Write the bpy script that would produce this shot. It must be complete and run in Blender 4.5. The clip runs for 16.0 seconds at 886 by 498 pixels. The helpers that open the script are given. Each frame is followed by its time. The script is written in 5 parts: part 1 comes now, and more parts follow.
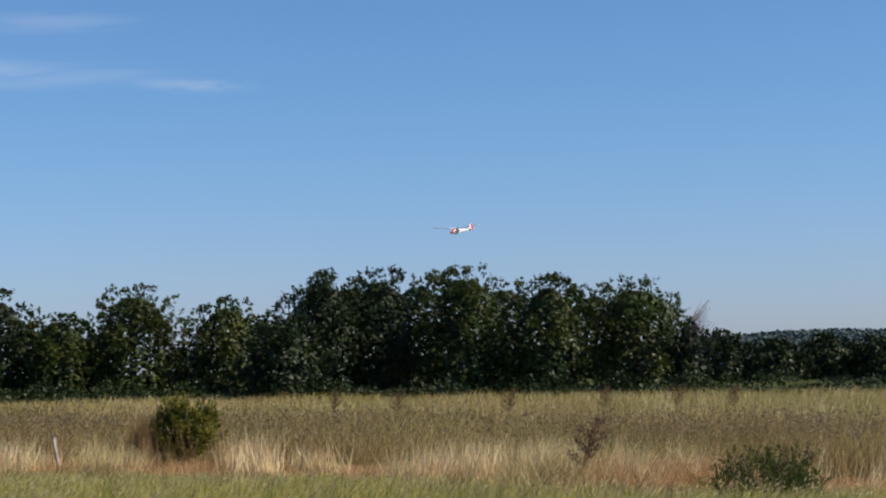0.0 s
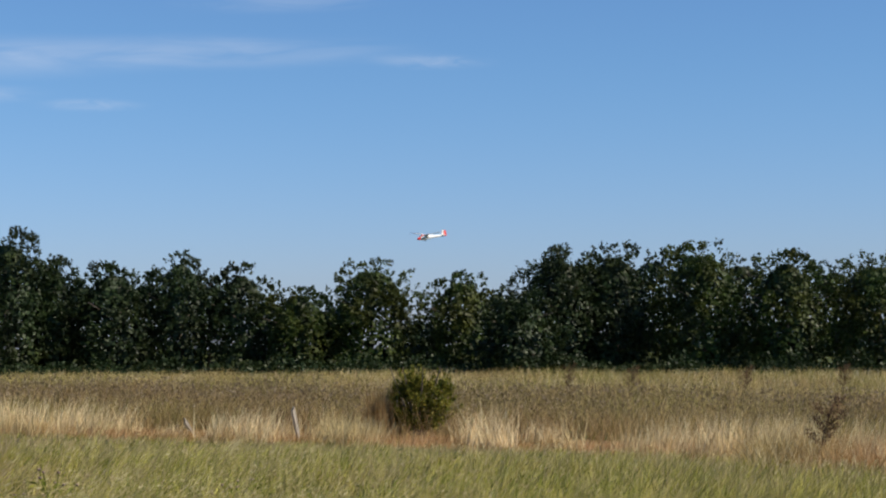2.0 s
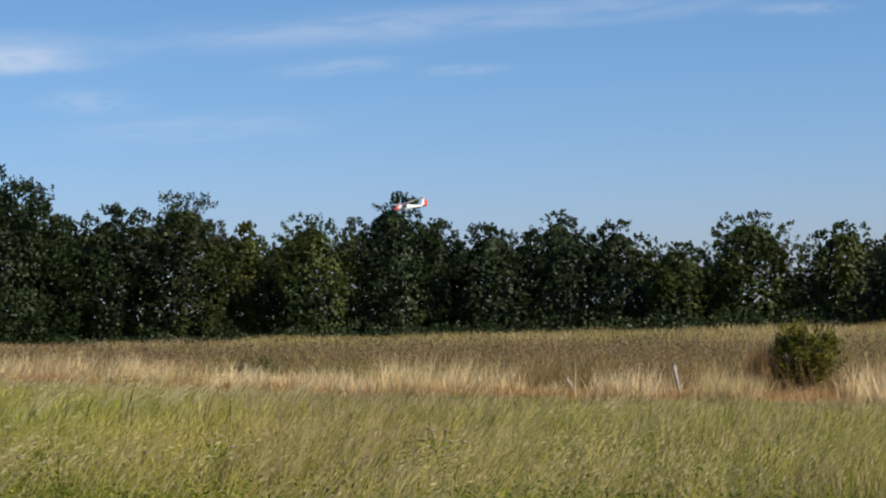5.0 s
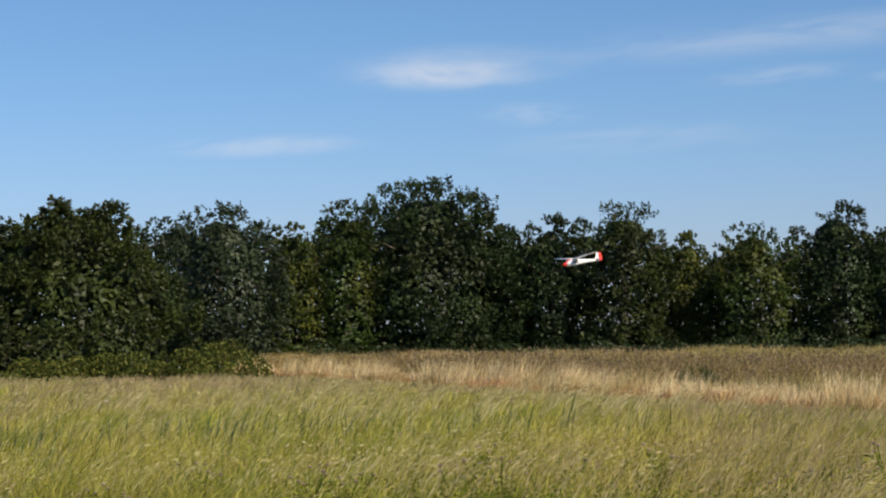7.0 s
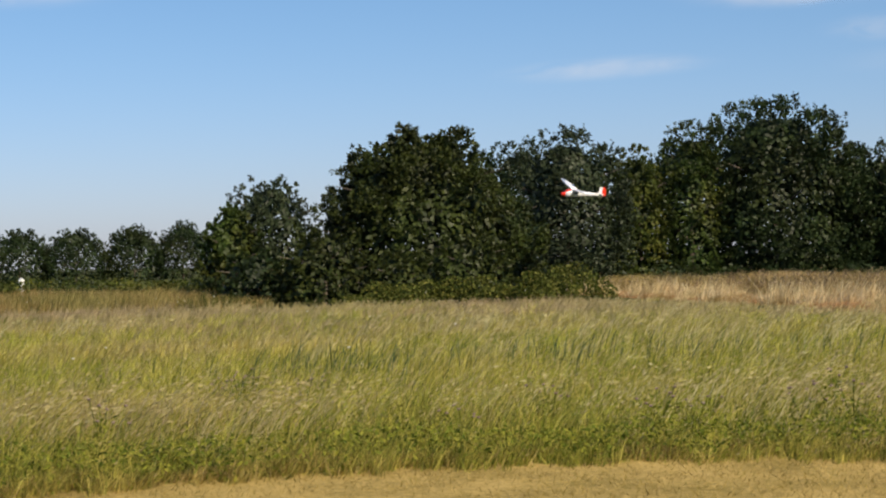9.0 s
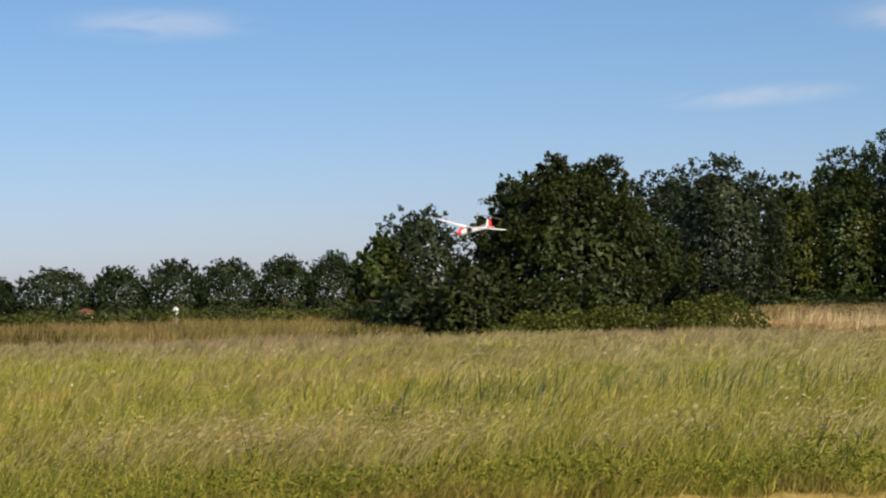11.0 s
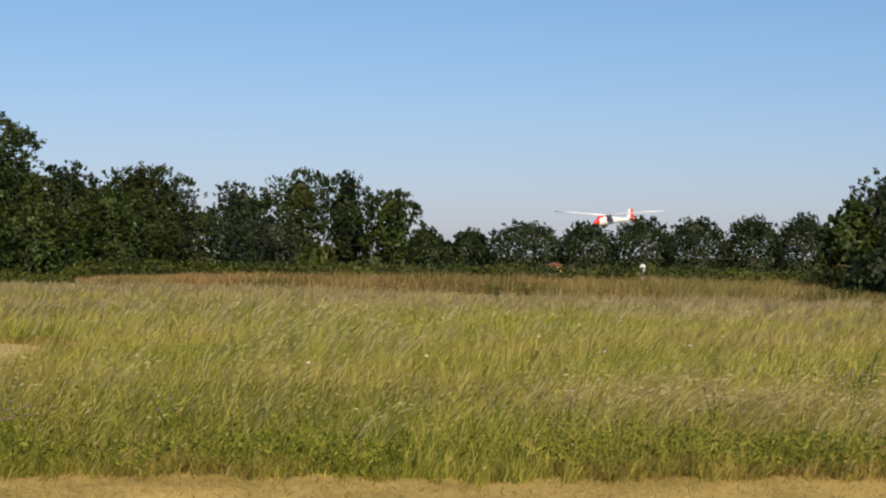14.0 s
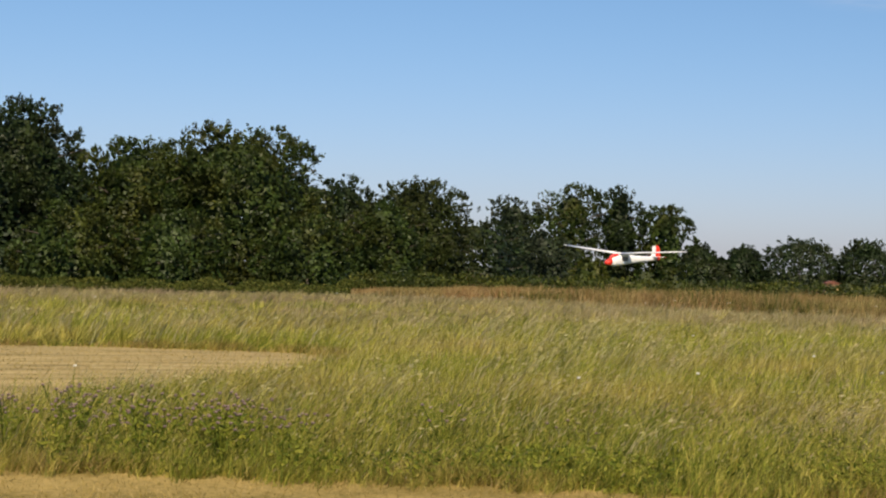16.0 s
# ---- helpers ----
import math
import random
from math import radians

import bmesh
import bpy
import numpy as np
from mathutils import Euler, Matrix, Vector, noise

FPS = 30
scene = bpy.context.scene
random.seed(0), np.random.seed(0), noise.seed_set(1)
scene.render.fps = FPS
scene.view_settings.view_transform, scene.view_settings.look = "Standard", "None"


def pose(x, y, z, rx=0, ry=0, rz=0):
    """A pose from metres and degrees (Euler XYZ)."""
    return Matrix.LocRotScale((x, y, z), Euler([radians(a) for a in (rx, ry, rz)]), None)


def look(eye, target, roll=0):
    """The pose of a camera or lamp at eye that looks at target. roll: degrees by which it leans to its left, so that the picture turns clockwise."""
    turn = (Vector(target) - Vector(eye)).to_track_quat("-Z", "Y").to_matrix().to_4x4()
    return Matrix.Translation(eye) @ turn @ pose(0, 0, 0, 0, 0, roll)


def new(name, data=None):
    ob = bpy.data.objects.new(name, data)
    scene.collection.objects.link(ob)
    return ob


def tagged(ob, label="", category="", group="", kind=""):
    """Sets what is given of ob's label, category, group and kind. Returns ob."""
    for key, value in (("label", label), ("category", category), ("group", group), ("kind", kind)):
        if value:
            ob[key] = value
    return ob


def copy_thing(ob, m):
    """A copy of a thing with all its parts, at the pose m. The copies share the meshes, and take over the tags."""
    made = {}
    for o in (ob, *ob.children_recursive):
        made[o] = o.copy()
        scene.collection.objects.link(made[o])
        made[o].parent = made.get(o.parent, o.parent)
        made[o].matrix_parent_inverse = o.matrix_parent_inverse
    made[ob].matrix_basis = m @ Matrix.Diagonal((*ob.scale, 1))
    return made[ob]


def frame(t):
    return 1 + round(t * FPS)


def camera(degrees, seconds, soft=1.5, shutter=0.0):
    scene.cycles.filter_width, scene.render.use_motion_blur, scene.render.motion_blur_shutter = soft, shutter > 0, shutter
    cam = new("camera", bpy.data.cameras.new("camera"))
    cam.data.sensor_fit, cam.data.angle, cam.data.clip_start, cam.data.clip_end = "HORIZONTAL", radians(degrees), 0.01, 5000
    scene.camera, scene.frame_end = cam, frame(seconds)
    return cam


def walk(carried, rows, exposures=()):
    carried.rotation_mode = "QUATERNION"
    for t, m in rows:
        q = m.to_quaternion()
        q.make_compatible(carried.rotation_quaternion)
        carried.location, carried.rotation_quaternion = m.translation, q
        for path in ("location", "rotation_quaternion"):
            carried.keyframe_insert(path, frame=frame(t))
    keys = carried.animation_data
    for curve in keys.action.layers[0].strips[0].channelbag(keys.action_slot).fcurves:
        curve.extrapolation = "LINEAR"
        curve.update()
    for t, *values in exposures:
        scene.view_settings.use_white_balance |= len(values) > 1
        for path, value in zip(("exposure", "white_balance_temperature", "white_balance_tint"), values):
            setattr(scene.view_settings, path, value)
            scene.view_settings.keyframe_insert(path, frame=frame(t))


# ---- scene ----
cam = camera(27.5, 16.0, soft=2.15)
EYE = (0.0, 0.0, 1.7)


def aim(yaw, pitch, roll):
    """The camera's pose: degrees to the left of +y, upwards, and its lean."""
    a, p = radians(yaw), radians(pitch)
    way = Vector((-math.sin(a) * math.cos(p), math.cos(a) * math.cos(p), math.sin(p)))
    return look(EYE, Vector(EYE) + way * 10, roll)


walk(cam, [(t, aim(yaw, pitch, roll)) for t, yaw, pitch, roll in [
    (0, 0.00, 3.84, -0.92), (0.5, 1.25, 3.65, -1.07), (1, 2.81, 3.32, -0.96), (1.5, 5.77, 3.22, -1.13),
    (2, 7.43, 3.13, -0.32), (2.5, 8.70, 2.90, -0.46), (3, 10.06, 2.59, -0.41), (3.2, 10.85, 2.51, -0.77),
    (5.3, 20.31, 2.05, -1.67), (5.5, 21.10, 2.15, -1.84), (6, 27.36, 2.35, -2.02), (6.5, 31.73, 2.36, 0.45),
    (7, 33.20, 2.58, -0.97), (7.5, 34.63, 2.52, -0.84), (8, 35.46, 2.38, -1.68), (8.5, 38.13, 1.57, -0.51),
    (9, 44.12, 0.36, -1.52), (9.2, 44.33, 0.69, -0.91), (11.3, 50.02, 1.54, -0.59), (11.5, 51.10, 1.66, 1.00),
    (12, 52.93, 0.65, 2.72), (12.5, 54.47, 0.24, 1.11), (13, 57.53, 0.04, 3.56), (13.5, 59.87, -0.02, 1.32),
    (14, 63.55, 0.20, 0.65), (14.5, 68.97, -0.22, 2.44), (15, 69.65, 0.36, 1.33), (15.5, 70.99, 0.30, 0.59),
    (16, 72.14, 0.52, 1.38)]],
    exposures=[(0, 0.35, 6500, 10), (4, 0.35, 6550, 10), (7, 0.35, 6900, 11), (8.5, 0.35, 7050, 11), (9.2, 0.34, 7250, 13), (16, 0.25, 7300, 14)])

# ---- light ----
SUN_AZ, SUN_EL = -100.0, 44.0        # to the right of the camera and behind it
world = bpy.data.worlds.new("sky")
scene.world = world
world.use_nodes = True
wn = world.node_tree.nodes
sky = wn.new("ShaderNodeTexSky")
sky.sky_type = "NISHITA"
sky.sun_disc = False
sky.sun_elevation, sky.sun_rotation = radians(SUN_EL), radians(-SUN_AZ)
sky.air_density, sky.dust_density, sky.ozone_density = 1.0, 0.5, 1.1
clear = wn.new("ShaderNodeMix")          # the clear blue of dry summer air
clear.data_type, clear.blend_type = "RGBA", "MULTIPLY"
clear.inputs[0].default_value = 1.0
up = wn.new("ShaderNodeTexCoord")
rise = wn.new("ShaderNodeSeparateXYZ")
world.node_tree.links.new(up.outputs["Generated"], rise.inputs[0])
haze = wn.new("ShaderNodeMapRange")      # dry haze pales the blue towards the horizon
haze.interpolation_type = "SMOOTHSTEP"
haze.inputs[1].default_value, haze.inputs[2].default_value = -0.03, 0.17
world.node_tree.links.new(rise.outputs["Z"], haze.inputs[0])
tint = wn.new("ShaderNodeMix")
tint.data_type = "RGBA"
tint.inputs[6].default_value = (0.615, 0.710, 1.16, 1)
tint.inputs[7].default_value = (0.525, 0.782, 1.10, 1)
world.node_tree.links.new(haze.outputs[0], tint.inputs[0])
world.node_tree.links.new(tint.outputs[2], clear.inputs[7])
world.node_tree.links.new(sky.outputs[0], clear.inputs[6])
world.node_tree.links.new(clear.outputs[2], wn["Background"].inputs[0])
wn["Background"].inputs[1].default_value = 0.0865
sun = new("sun", bpy.data.lights.new("sun", "SUN"))
sun.data.energy, sun.data.angle, sun.data.color = 4.8, radians(0.53), (1.0, 0.90, 0.74)
_a, _e = radians(SUN_AZ), radians(SUN_EL)
sun.matrix_world = look((-math.sin(_a) * math.cos(_e) * 50, math.cos(_a) * math.cos(_e) * 50, math.sin(_e) * 50), (0, 0, 0))

# ---- materials ----


def nodes_of(name):
    m = bpy.data.materials.new(name)
    m.use_nodes = True
    return m, m.node_tree.nodes, m.node_tree.links, m.node_tree.nodes["Principled BSDF"]


def ramp(ns, stops):
    r = ns.new("ShaderNodeValToRGB")
    el = r.color_ramp.elements
    while len(el) < len(stops):
        el.new(0.5)
    for e, (p, c) in zip(el, stops):
        e.position, e.color = p, (*c, 1)
    return r


def plant_mat(name, stops, patch=None, patch_scale=0.15, through_light=0.35, rough=0.6, lo=0.45, hi=0.62, clump=0.0, clump_scale=5.0, gloss=0.09):
    """Leaves and blades: a colour for each island, shifted by broad patches that lie in the plan."""
    m, ns, ln, bsdf = nodes_of(name)
    geo = ns.new("ShaderNodeNewGeometry")
    r = ramp(ns, stops)
    ln.new(geo.outputs["Random Per Island"], r.inputs[0])
    col = r.outputs[0]
    if patch:
        tex = ns.new("ShaderNodeTexNoise")
        tex.inputs["Scale"].default_value, tex.inputs["Detail"].default_value = patch_scale, 3
        ln.new(geo.outputs["Position"], tex.inputs["Vector"])
        mr = ns.new("ShaderNodeMapRange")
        mr.inputs[1].default_value, mr.inputs[2].default_value = lo, hi
        ln.new(tex.outputs[0], mr.inputs[0])
        mix = ns.new("ShaderNodeMix")
        mix.data_type = "RGBA"
        r2 = ramp(ns, patch)
        ln.new(geo.outputs["Random Per Island"], r2.inputs[0])
        ln.new(mr.outputs[0], mix.inputs[0])
        ln.new(col, mix.inputs[6])
        ln.new(r2.outputs[0], mix.inputs[7])
        col = mix.outputs[2]
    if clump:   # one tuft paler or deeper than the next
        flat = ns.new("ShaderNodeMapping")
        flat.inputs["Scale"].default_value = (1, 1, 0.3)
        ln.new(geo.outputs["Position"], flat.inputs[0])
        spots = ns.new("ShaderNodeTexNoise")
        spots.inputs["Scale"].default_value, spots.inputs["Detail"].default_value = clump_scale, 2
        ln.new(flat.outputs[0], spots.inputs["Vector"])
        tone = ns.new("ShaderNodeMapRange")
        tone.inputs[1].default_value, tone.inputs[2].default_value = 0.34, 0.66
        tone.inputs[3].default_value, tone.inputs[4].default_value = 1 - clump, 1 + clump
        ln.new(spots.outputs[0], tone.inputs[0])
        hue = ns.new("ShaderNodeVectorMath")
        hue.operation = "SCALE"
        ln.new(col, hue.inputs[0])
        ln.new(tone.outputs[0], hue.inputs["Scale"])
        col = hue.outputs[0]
    ln.new(col, bsdf.inputs["Base Color"])
    bsdf.inputs["Roughness"].default_value = rough
    bsdf.inputs["Specular IOR Level"].default_value = gloss
    if through_light:
        tr = ns.new("ShaderNodeBsdfTranslucent")
        ln.new(col, tr.inputs[0])
        ms = ns.new("ShaderNodeMixShader")
        ms.inputs[0].default_value = through_light
        ln.new(bsdf.outputs[0], ms.inputs[1])
        ln.new(tr.outputs[0], ms.inputs[2])
        ln.new(ms.outputs[0], ns["Material Output"].inputs[0])
    return m


def solid_mat(name, a, b, scale=8.0, rough=0.6, bump=0.0, fine=60.0, metallic=0.0, coat=0.0, stretch=None):
    """A surface whose colour wanders between a and b at two scales, with fine relief."""
    m, ns, ln, bsdf = nodes_of(name)
    tc = ns.new("ShaderNodeTexCoord")
    vec = tc.outputs["Object"]
    if stretch:
        mp = ns.new("ShaderNodeMapping")
        mp.inputs["Scale"].default_value = stretch
        ln.new(vec, mp.inputs[0])
        vec = mp.outputs[0]
    n1, n2 = ns.new("ShaderNodeTexNoise"), ns.new("ShaderNodeTexNoise")
    for n, s in ((n1, scale), (n2, fine)):
        n.inputs["Scale"].default_value, n.inputs["Detail"].default_value = s, 5
        ln.new(vec, n.inputs["Vector"])
    add = ns.new("ShaderNodeMath")
    add.operation = "MULTIPLY_ADD"
    add.inputs[1].default_value = 0.45
    ln.new(n2.outputs[0], add.inputs[0])
    half = ns.new("ShaderNodeMath")
    half.operation = "MULTIPLY"
    half.inputs[1].default_value = 0.55
    ln.new(n1.outputs[0], half.inputs[0])
    ln.new(half.outputs[0], add.inputs[2])
    r = ramp(ns, [(0.36, a), (0.64, b)])
    ln.new(add.outputs[0], r.inputs[0])
    ln.new(r.outputs[0], bsdf.inputs["Base Color"])
    bsdf.inputs["Roughness"].default_value, bsdf.inputs["Metallic"].default_value = rough, metallic
    bsdf.inputs["Coat Weight"].default_value = coat
    bsdf.inputs["Specular IOR Level"].default_value = 0.08 if rough > 0.9 else 0.5   # soil and litter hardly shine
    if bump:
        bp = ns.new("ShaderNodeBump")
        bp.inputs["Strength"].default_value, bp.inputs["Distance"].default_value = 0.6, bump
        ln.new(add.outputs[0], bp.inputs["Height"])
        ln.new(bp.outputs[0], bsdf.inputs["Normal"])
    return m


GROUND = solid_mat("meadow_soil", (0.030, 0.040, 0.008), (0.070, 0.075, 0.018), 0.12, 0.95, 0.03, 3.0)
MOWN = solid_mat("mown_grass_ground", (0.160, 0.124, 0.034), (0.42, 0.305, 0.108), 0.9, 0.95, 0.03, 14.0, stretch=(1.0, 1.0, 1.0))
HAY = solid_mat("dried_hay", (0.195, 0.152, 0.060), (0.46, 0.355, 0.160), 0.9, 0.95, 0.03, 7.0, stretch=(2.2, 0.30, 1.0))
DRY_GROUND = solid_mat("dry_litter", (0.16, 0.10, 0.05), (0.30, 0.19, 0.09), 0.5, 0.95, 0.03, 6.0)
MEADOW = plant_mat("meadow_blades",
                   [(0.0, (0.107, 0.150, 0.018)), (0.35, (0.238, 0.280, 0.036)), (0.65, (0.359, 0.355, 0.053)), (1.0, (0.640, 0.540, 0.140))],
                   [(0.0, (0.219, 0.183, 0.038)), (0.5, (0.461, 0.348, 0.079)), (1.0, (0.643, 0.587, 0.192))], 0.16, clump=0.32, through_light=0.28)
LUSH = plant_mat("lush_blades", [(0.0, (0.046, 0.068, 0.010)), (0.4, (0.202, 0.235, 0.033)), (0.75, (0.319, 0.310, 0.053)), (1.0, (0.486, 0.401, 0.105))],
                 [(0.0, (0.171, 0.170, 0.033)), (1.0, (0.447, 0.360, 0.098))], 0.4, clump=0.38, clump_scale=6.0, through_light=0.22)
DUSKY = plant_mat("dusky_blades", [(0.0, (0.300, 0.262, 0.100)), (0.5, (0.411, 0.343, 0.142)), (1.0, (0.520, 0.440, 0.215))],
                  [(0.0, (0.310, 0.225, 0.125)), (1.0, (0.480, 0.370, 0.220))], 0.12, clump=0.22, clump_scale=1.6)
HEADS = plant_mat("grass_heads", [(0.0, (0.330, 0.260, 0.110)), (0.5, (0.500, 0.410, 0.205)), (1.0, (0.680, 0.585, 0.340))],
                  [(0.0, (0.330, 0.245, 0.120)), (1.0, (0.520, 0.400, 0.230))], 0.2)
WISP = plant_mat("ripe_panicles", [(0.0, (0.42, 0.36, 0.14)), (0.5, (0.56, 0.49, 0.22)), (1.0, (0.72, 0.64, 0.37))], [(0.0, (0.40, 0.32, 0.14)), (1.0, (0.60, 0.49, 0.27))], 0.15)
HERB = plant_mat("herb_leaves", [(0.0, (0.055, 0.082, 0.012)), (0.5, (0.146, 0.181, 0.022)), (1.0, (0.316, 0.306, 0.045))])
REED = plant_mat("reed_leaves", [(0.0, (0.052, 0.088, 0.034)), (1.0, (0.140, 0.172, 0.066))])
STRAW = plant_mat("straw_blades", [(0.0, (0.460, 0.310, 0.150)), (0.4, (0.700, 0.540, 0.300)), (1.0, (0.830, 0.740, 0.470))],
                  [(0.0, (0.330, 0.260, 0.115)), (1.0, (0.660, 0.530, 0.270))], 0.25, clump=0.25, clump_scale=3.0)
LITTER = plant_mat("reddish_dry_blades", [(0.0, (0.275, 0.130, 0.057)), (0.5, (0.465, 0.271, 0.124)), (1.0, (0.635, 0.432, 0.230))],
                   [(0.0, (0.233, 0.171, 0.057)), (1.0, (0.465, 0.342, 0.153))], 0.3)
WEED = plant_mat("dry_weed_stalks", [(0.0, (0.126, 0.086, 0.039)), (0.5, (0.252, 0.166, 0.073)), (1.0, (0.409, 0.282, 0.137))],
                 [(0.0, (0.111, 0.111, 0.036)), (1.0, (0.316, 0.248, 0.095))], 0.09, clump=0.30, clump_scale=3.0)
FLUFF = plant_mat("seed_fluff", [(0.0, (0.123, 0.083, 0.047)), (0.45, (0.194, 0.138, 0.083)), (0.85, (0.273, 0.206, 0.138)), (1.0, (0.378, 0.301, 0.232))],
                  [(0.0, (0.108, 0.093, 0.034)), (1.0, (0.300, 0.223, 0.129))], 0.10)
GOLD = plant_mat("yellow_green_blades", [(0.0, (0.189, 0.181, 0.042)), (0.6, (0.363, 0.302, 0.083)), (1.0, (0.666, 0.508, 0.254))],
                 [(0.0, (0.219, 0.160, 0.060)), (1.0, (0.581, 0.401, 0.194))], 0.12)
RUST = plant_mat("rusty_dock_stalks", [(0.0, (0.185, 0.100, 0.040)), (0.5, (0.345, 0.215, 0.088)), (1.0, (0.540, 0.405, 0.190))],
                 [(0.0, (0.150, 0.150, 0.042)), (1.0, (0.390, 0.320, 0.120))], 0.10, clump=0.3, clump_scale=1.5)
STUBBLE = plant_mat("mown_stubble", [(0.0, (0.214, 0.177, 0.044)), (0.5, (0.317, 0.233, 0.067)), (1.0, (0.509, 0.382, 0.160))], clump=0.3, clump_scale=2.2)
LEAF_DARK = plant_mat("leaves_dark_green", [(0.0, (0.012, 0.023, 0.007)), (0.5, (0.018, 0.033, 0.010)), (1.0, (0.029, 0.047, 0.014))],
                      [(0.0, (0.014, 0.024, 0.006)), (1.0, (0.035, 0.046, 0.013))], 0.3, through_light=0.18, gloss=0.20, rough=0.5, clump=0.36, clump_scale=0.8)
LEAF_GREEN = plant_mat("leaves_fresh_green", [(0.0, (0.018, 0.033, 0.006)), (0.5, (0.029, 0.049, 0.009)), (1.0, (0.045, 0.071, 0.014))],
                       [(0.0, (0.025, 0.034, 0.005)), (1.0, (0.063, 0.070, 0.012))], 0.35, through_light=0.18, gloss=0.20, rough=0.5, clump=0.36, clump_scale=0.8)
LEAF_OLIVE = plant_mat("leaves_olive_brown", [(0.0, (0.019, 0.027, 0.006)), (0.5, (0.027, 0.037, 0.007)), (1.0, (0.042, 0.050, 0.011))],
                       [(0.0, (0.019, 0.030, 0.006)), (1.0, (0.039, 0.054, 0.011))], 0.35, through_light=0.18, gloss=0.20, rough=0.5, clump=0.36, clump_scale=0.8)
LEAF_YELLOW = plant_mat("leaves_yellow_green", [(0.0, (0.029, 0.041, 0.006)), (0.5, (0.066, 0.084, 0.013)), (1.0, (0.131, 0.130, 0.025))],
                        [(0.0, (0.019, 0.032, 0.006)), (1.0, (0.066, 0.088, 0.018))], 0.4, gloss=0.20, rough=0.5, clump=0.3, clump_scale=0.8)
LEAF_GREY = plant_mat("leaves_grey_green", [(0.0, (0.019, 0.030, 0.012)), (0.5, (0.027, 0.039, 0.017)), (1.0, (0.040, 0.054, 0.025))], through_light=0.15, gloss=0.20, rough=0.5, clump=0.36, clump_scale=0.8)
BUSH_LEAF = plant_mat("bush_leaves", [(0.0, (0.054, 0.065, 0.011)), (0.5, (0.142, 0.149, 0.024)), (1.0, (0.338, 0.290, 0.054))], through_light=0.4)
BRAMBLE = plant_mat("bramble_leaves", [(0.0, (0.032, 0.044, 0.008)), (0.5, (0.077, 0.099, 0.019)), (1.0, (0.173, 0.164, 0.039))])
# distance haze painted into the leaf colour: paler and bluer than the near trees
HAZED_LEAF = plant_mat("hazed_wood_leaves", [(0.0, (0.034, 0.052, 0.052)), (1.0, (0.066, 0.090, 0.088))], through_light=0)
BARK = solid_mat("bark", (0.055, 0.042, 0.030), (0.13, 0.105, 0.08), 6, 0.9, 0.02, 40)
BRANCH_GREY = solid_mat("bare_branch", (0.12, 0.10, 0.085), (0.26, 0.23, 0.20), 6, 0.85, 0.0, 40)
POST_WOOD = solid_mat("weathered_post_wood", (0.26, 0.22, 0.17), (0.62, 0.55, 0.45), 5, 0.85, 0.008, 30, stretch=(6, 6, 0.8))
PAINT_WHITE = solid_mat("white_gloss_covering", (0.78, 0.78, 0.77), (0.86, 0.86, 0.85), 3, 0.28, 0.0, 30, coat=0.5)
PAINT_RED = solid_mat("red_gloss_covering", (0.72, 0.030, 0.015), (0.82, 0.055, 0.025), 3, 0.28, 0.0, 30, coat=0.5)
SHADOW_GREY = solid_mat("grey_side_panel", (0.13, 0.13, 0.135), (0.20, 0.20, 0.205), 6, 0.45, 0.0, 40)
RUBBER = solid_mat("black_rubber", (0.015, 0.015, 0.015), (0.035, 0.035, 0.035), 10, 0.8)
PURPLE = plant_mat("thistle_flower", [(0.0, (0.155, 0.105, 0.085)), (1.0, (0.330, 0.235, 0.210))])
UMBEL = plant_mat("white_umbel", [(0.0, (0.62, 0.60, 0.50)), (1.0, (0.80, 0.79, 0.72))])
PLASTER = solid_mat("ochre_plaster", (0.50, 0.33, 0.14), (0.62, 0.43, 0.20), 1.5, 0.9, 0.0, 10)
ROOF_TILE = solid_mat("brown_roof_tiles", (0.10, 0.035, 0.02), (0.20, 0.075, 0.045), 1.5, 0.85, 0.0, 10)
WHITE_WALL = solid_mat("white_sheet_wall", (0.70, 0.70, 0.68), (0.80, 0.80, 0.79), 1.0, 0.6, 0.0, 10)
DARK_PANE = solid_mat("dark_window_glass", (0.02, 0.022, 0.025), (0.04, 0.043, 0.05), 2, 0.1, 0.0, 10, coat=1.0)

# ---- mesh helpers ----


def mesh_np(name, verts, faces, mats, slots=None):
    """A mesh from arrays: verts (n, 3); faces: a list of (k, 3) or (k, 4) index arrays; slots: a material slot for each array."""
    me = bpy.data.meshes.new(name)
    verts = np.asarray(verts, dtype=np.float32)
    me.vertices.add(len(verts))
    me.vertices.foreach_set("co", verts.ravel())
    sizes = np.concatenate([np.full(len(f), f.shape[1], dtype=np.int32) for f in faces])
    loops = np.concatenate([np.asarray(f, dtype=np.int32).ravel() for f in faces])
    me.loops.add(len(loops))
    me.loops.foreach_set("vertex_index", loops)
    me.polygons.add(len(sizes))
    me.polygons.foreach_set("loop_start", np.concatenate([[0], np.cumsum(sizes)[:-1]]).astype(np.int32))
    me.polygons.foreach_set("loop_total", sizes)
    for m in mats:
        me.materials.append(m)
    if slots:
        me.polygons.foreach_set("material_index", np.concatenate([np.full(len(f), s, dtype=np.int32) for f, s in zip(faces, slots)]))
    me.update(calc_edges=True)
    return me


def part(name, data, parent=None, label="", material=None):
    """Links a bmesh or a mesh as ONE object under a thing or a part."""
    if isinstance(data, bmesh.types.BMesh):
        me = bpy.data.meshes.new(name)
        data.to_mesh(me)
        data.free()
        if material:
            me.materials.append(material)
        data = me
    ob = new(name, data)
    if parent:
        ob.parent = parent
    return tagged(ob, label) if label else ob


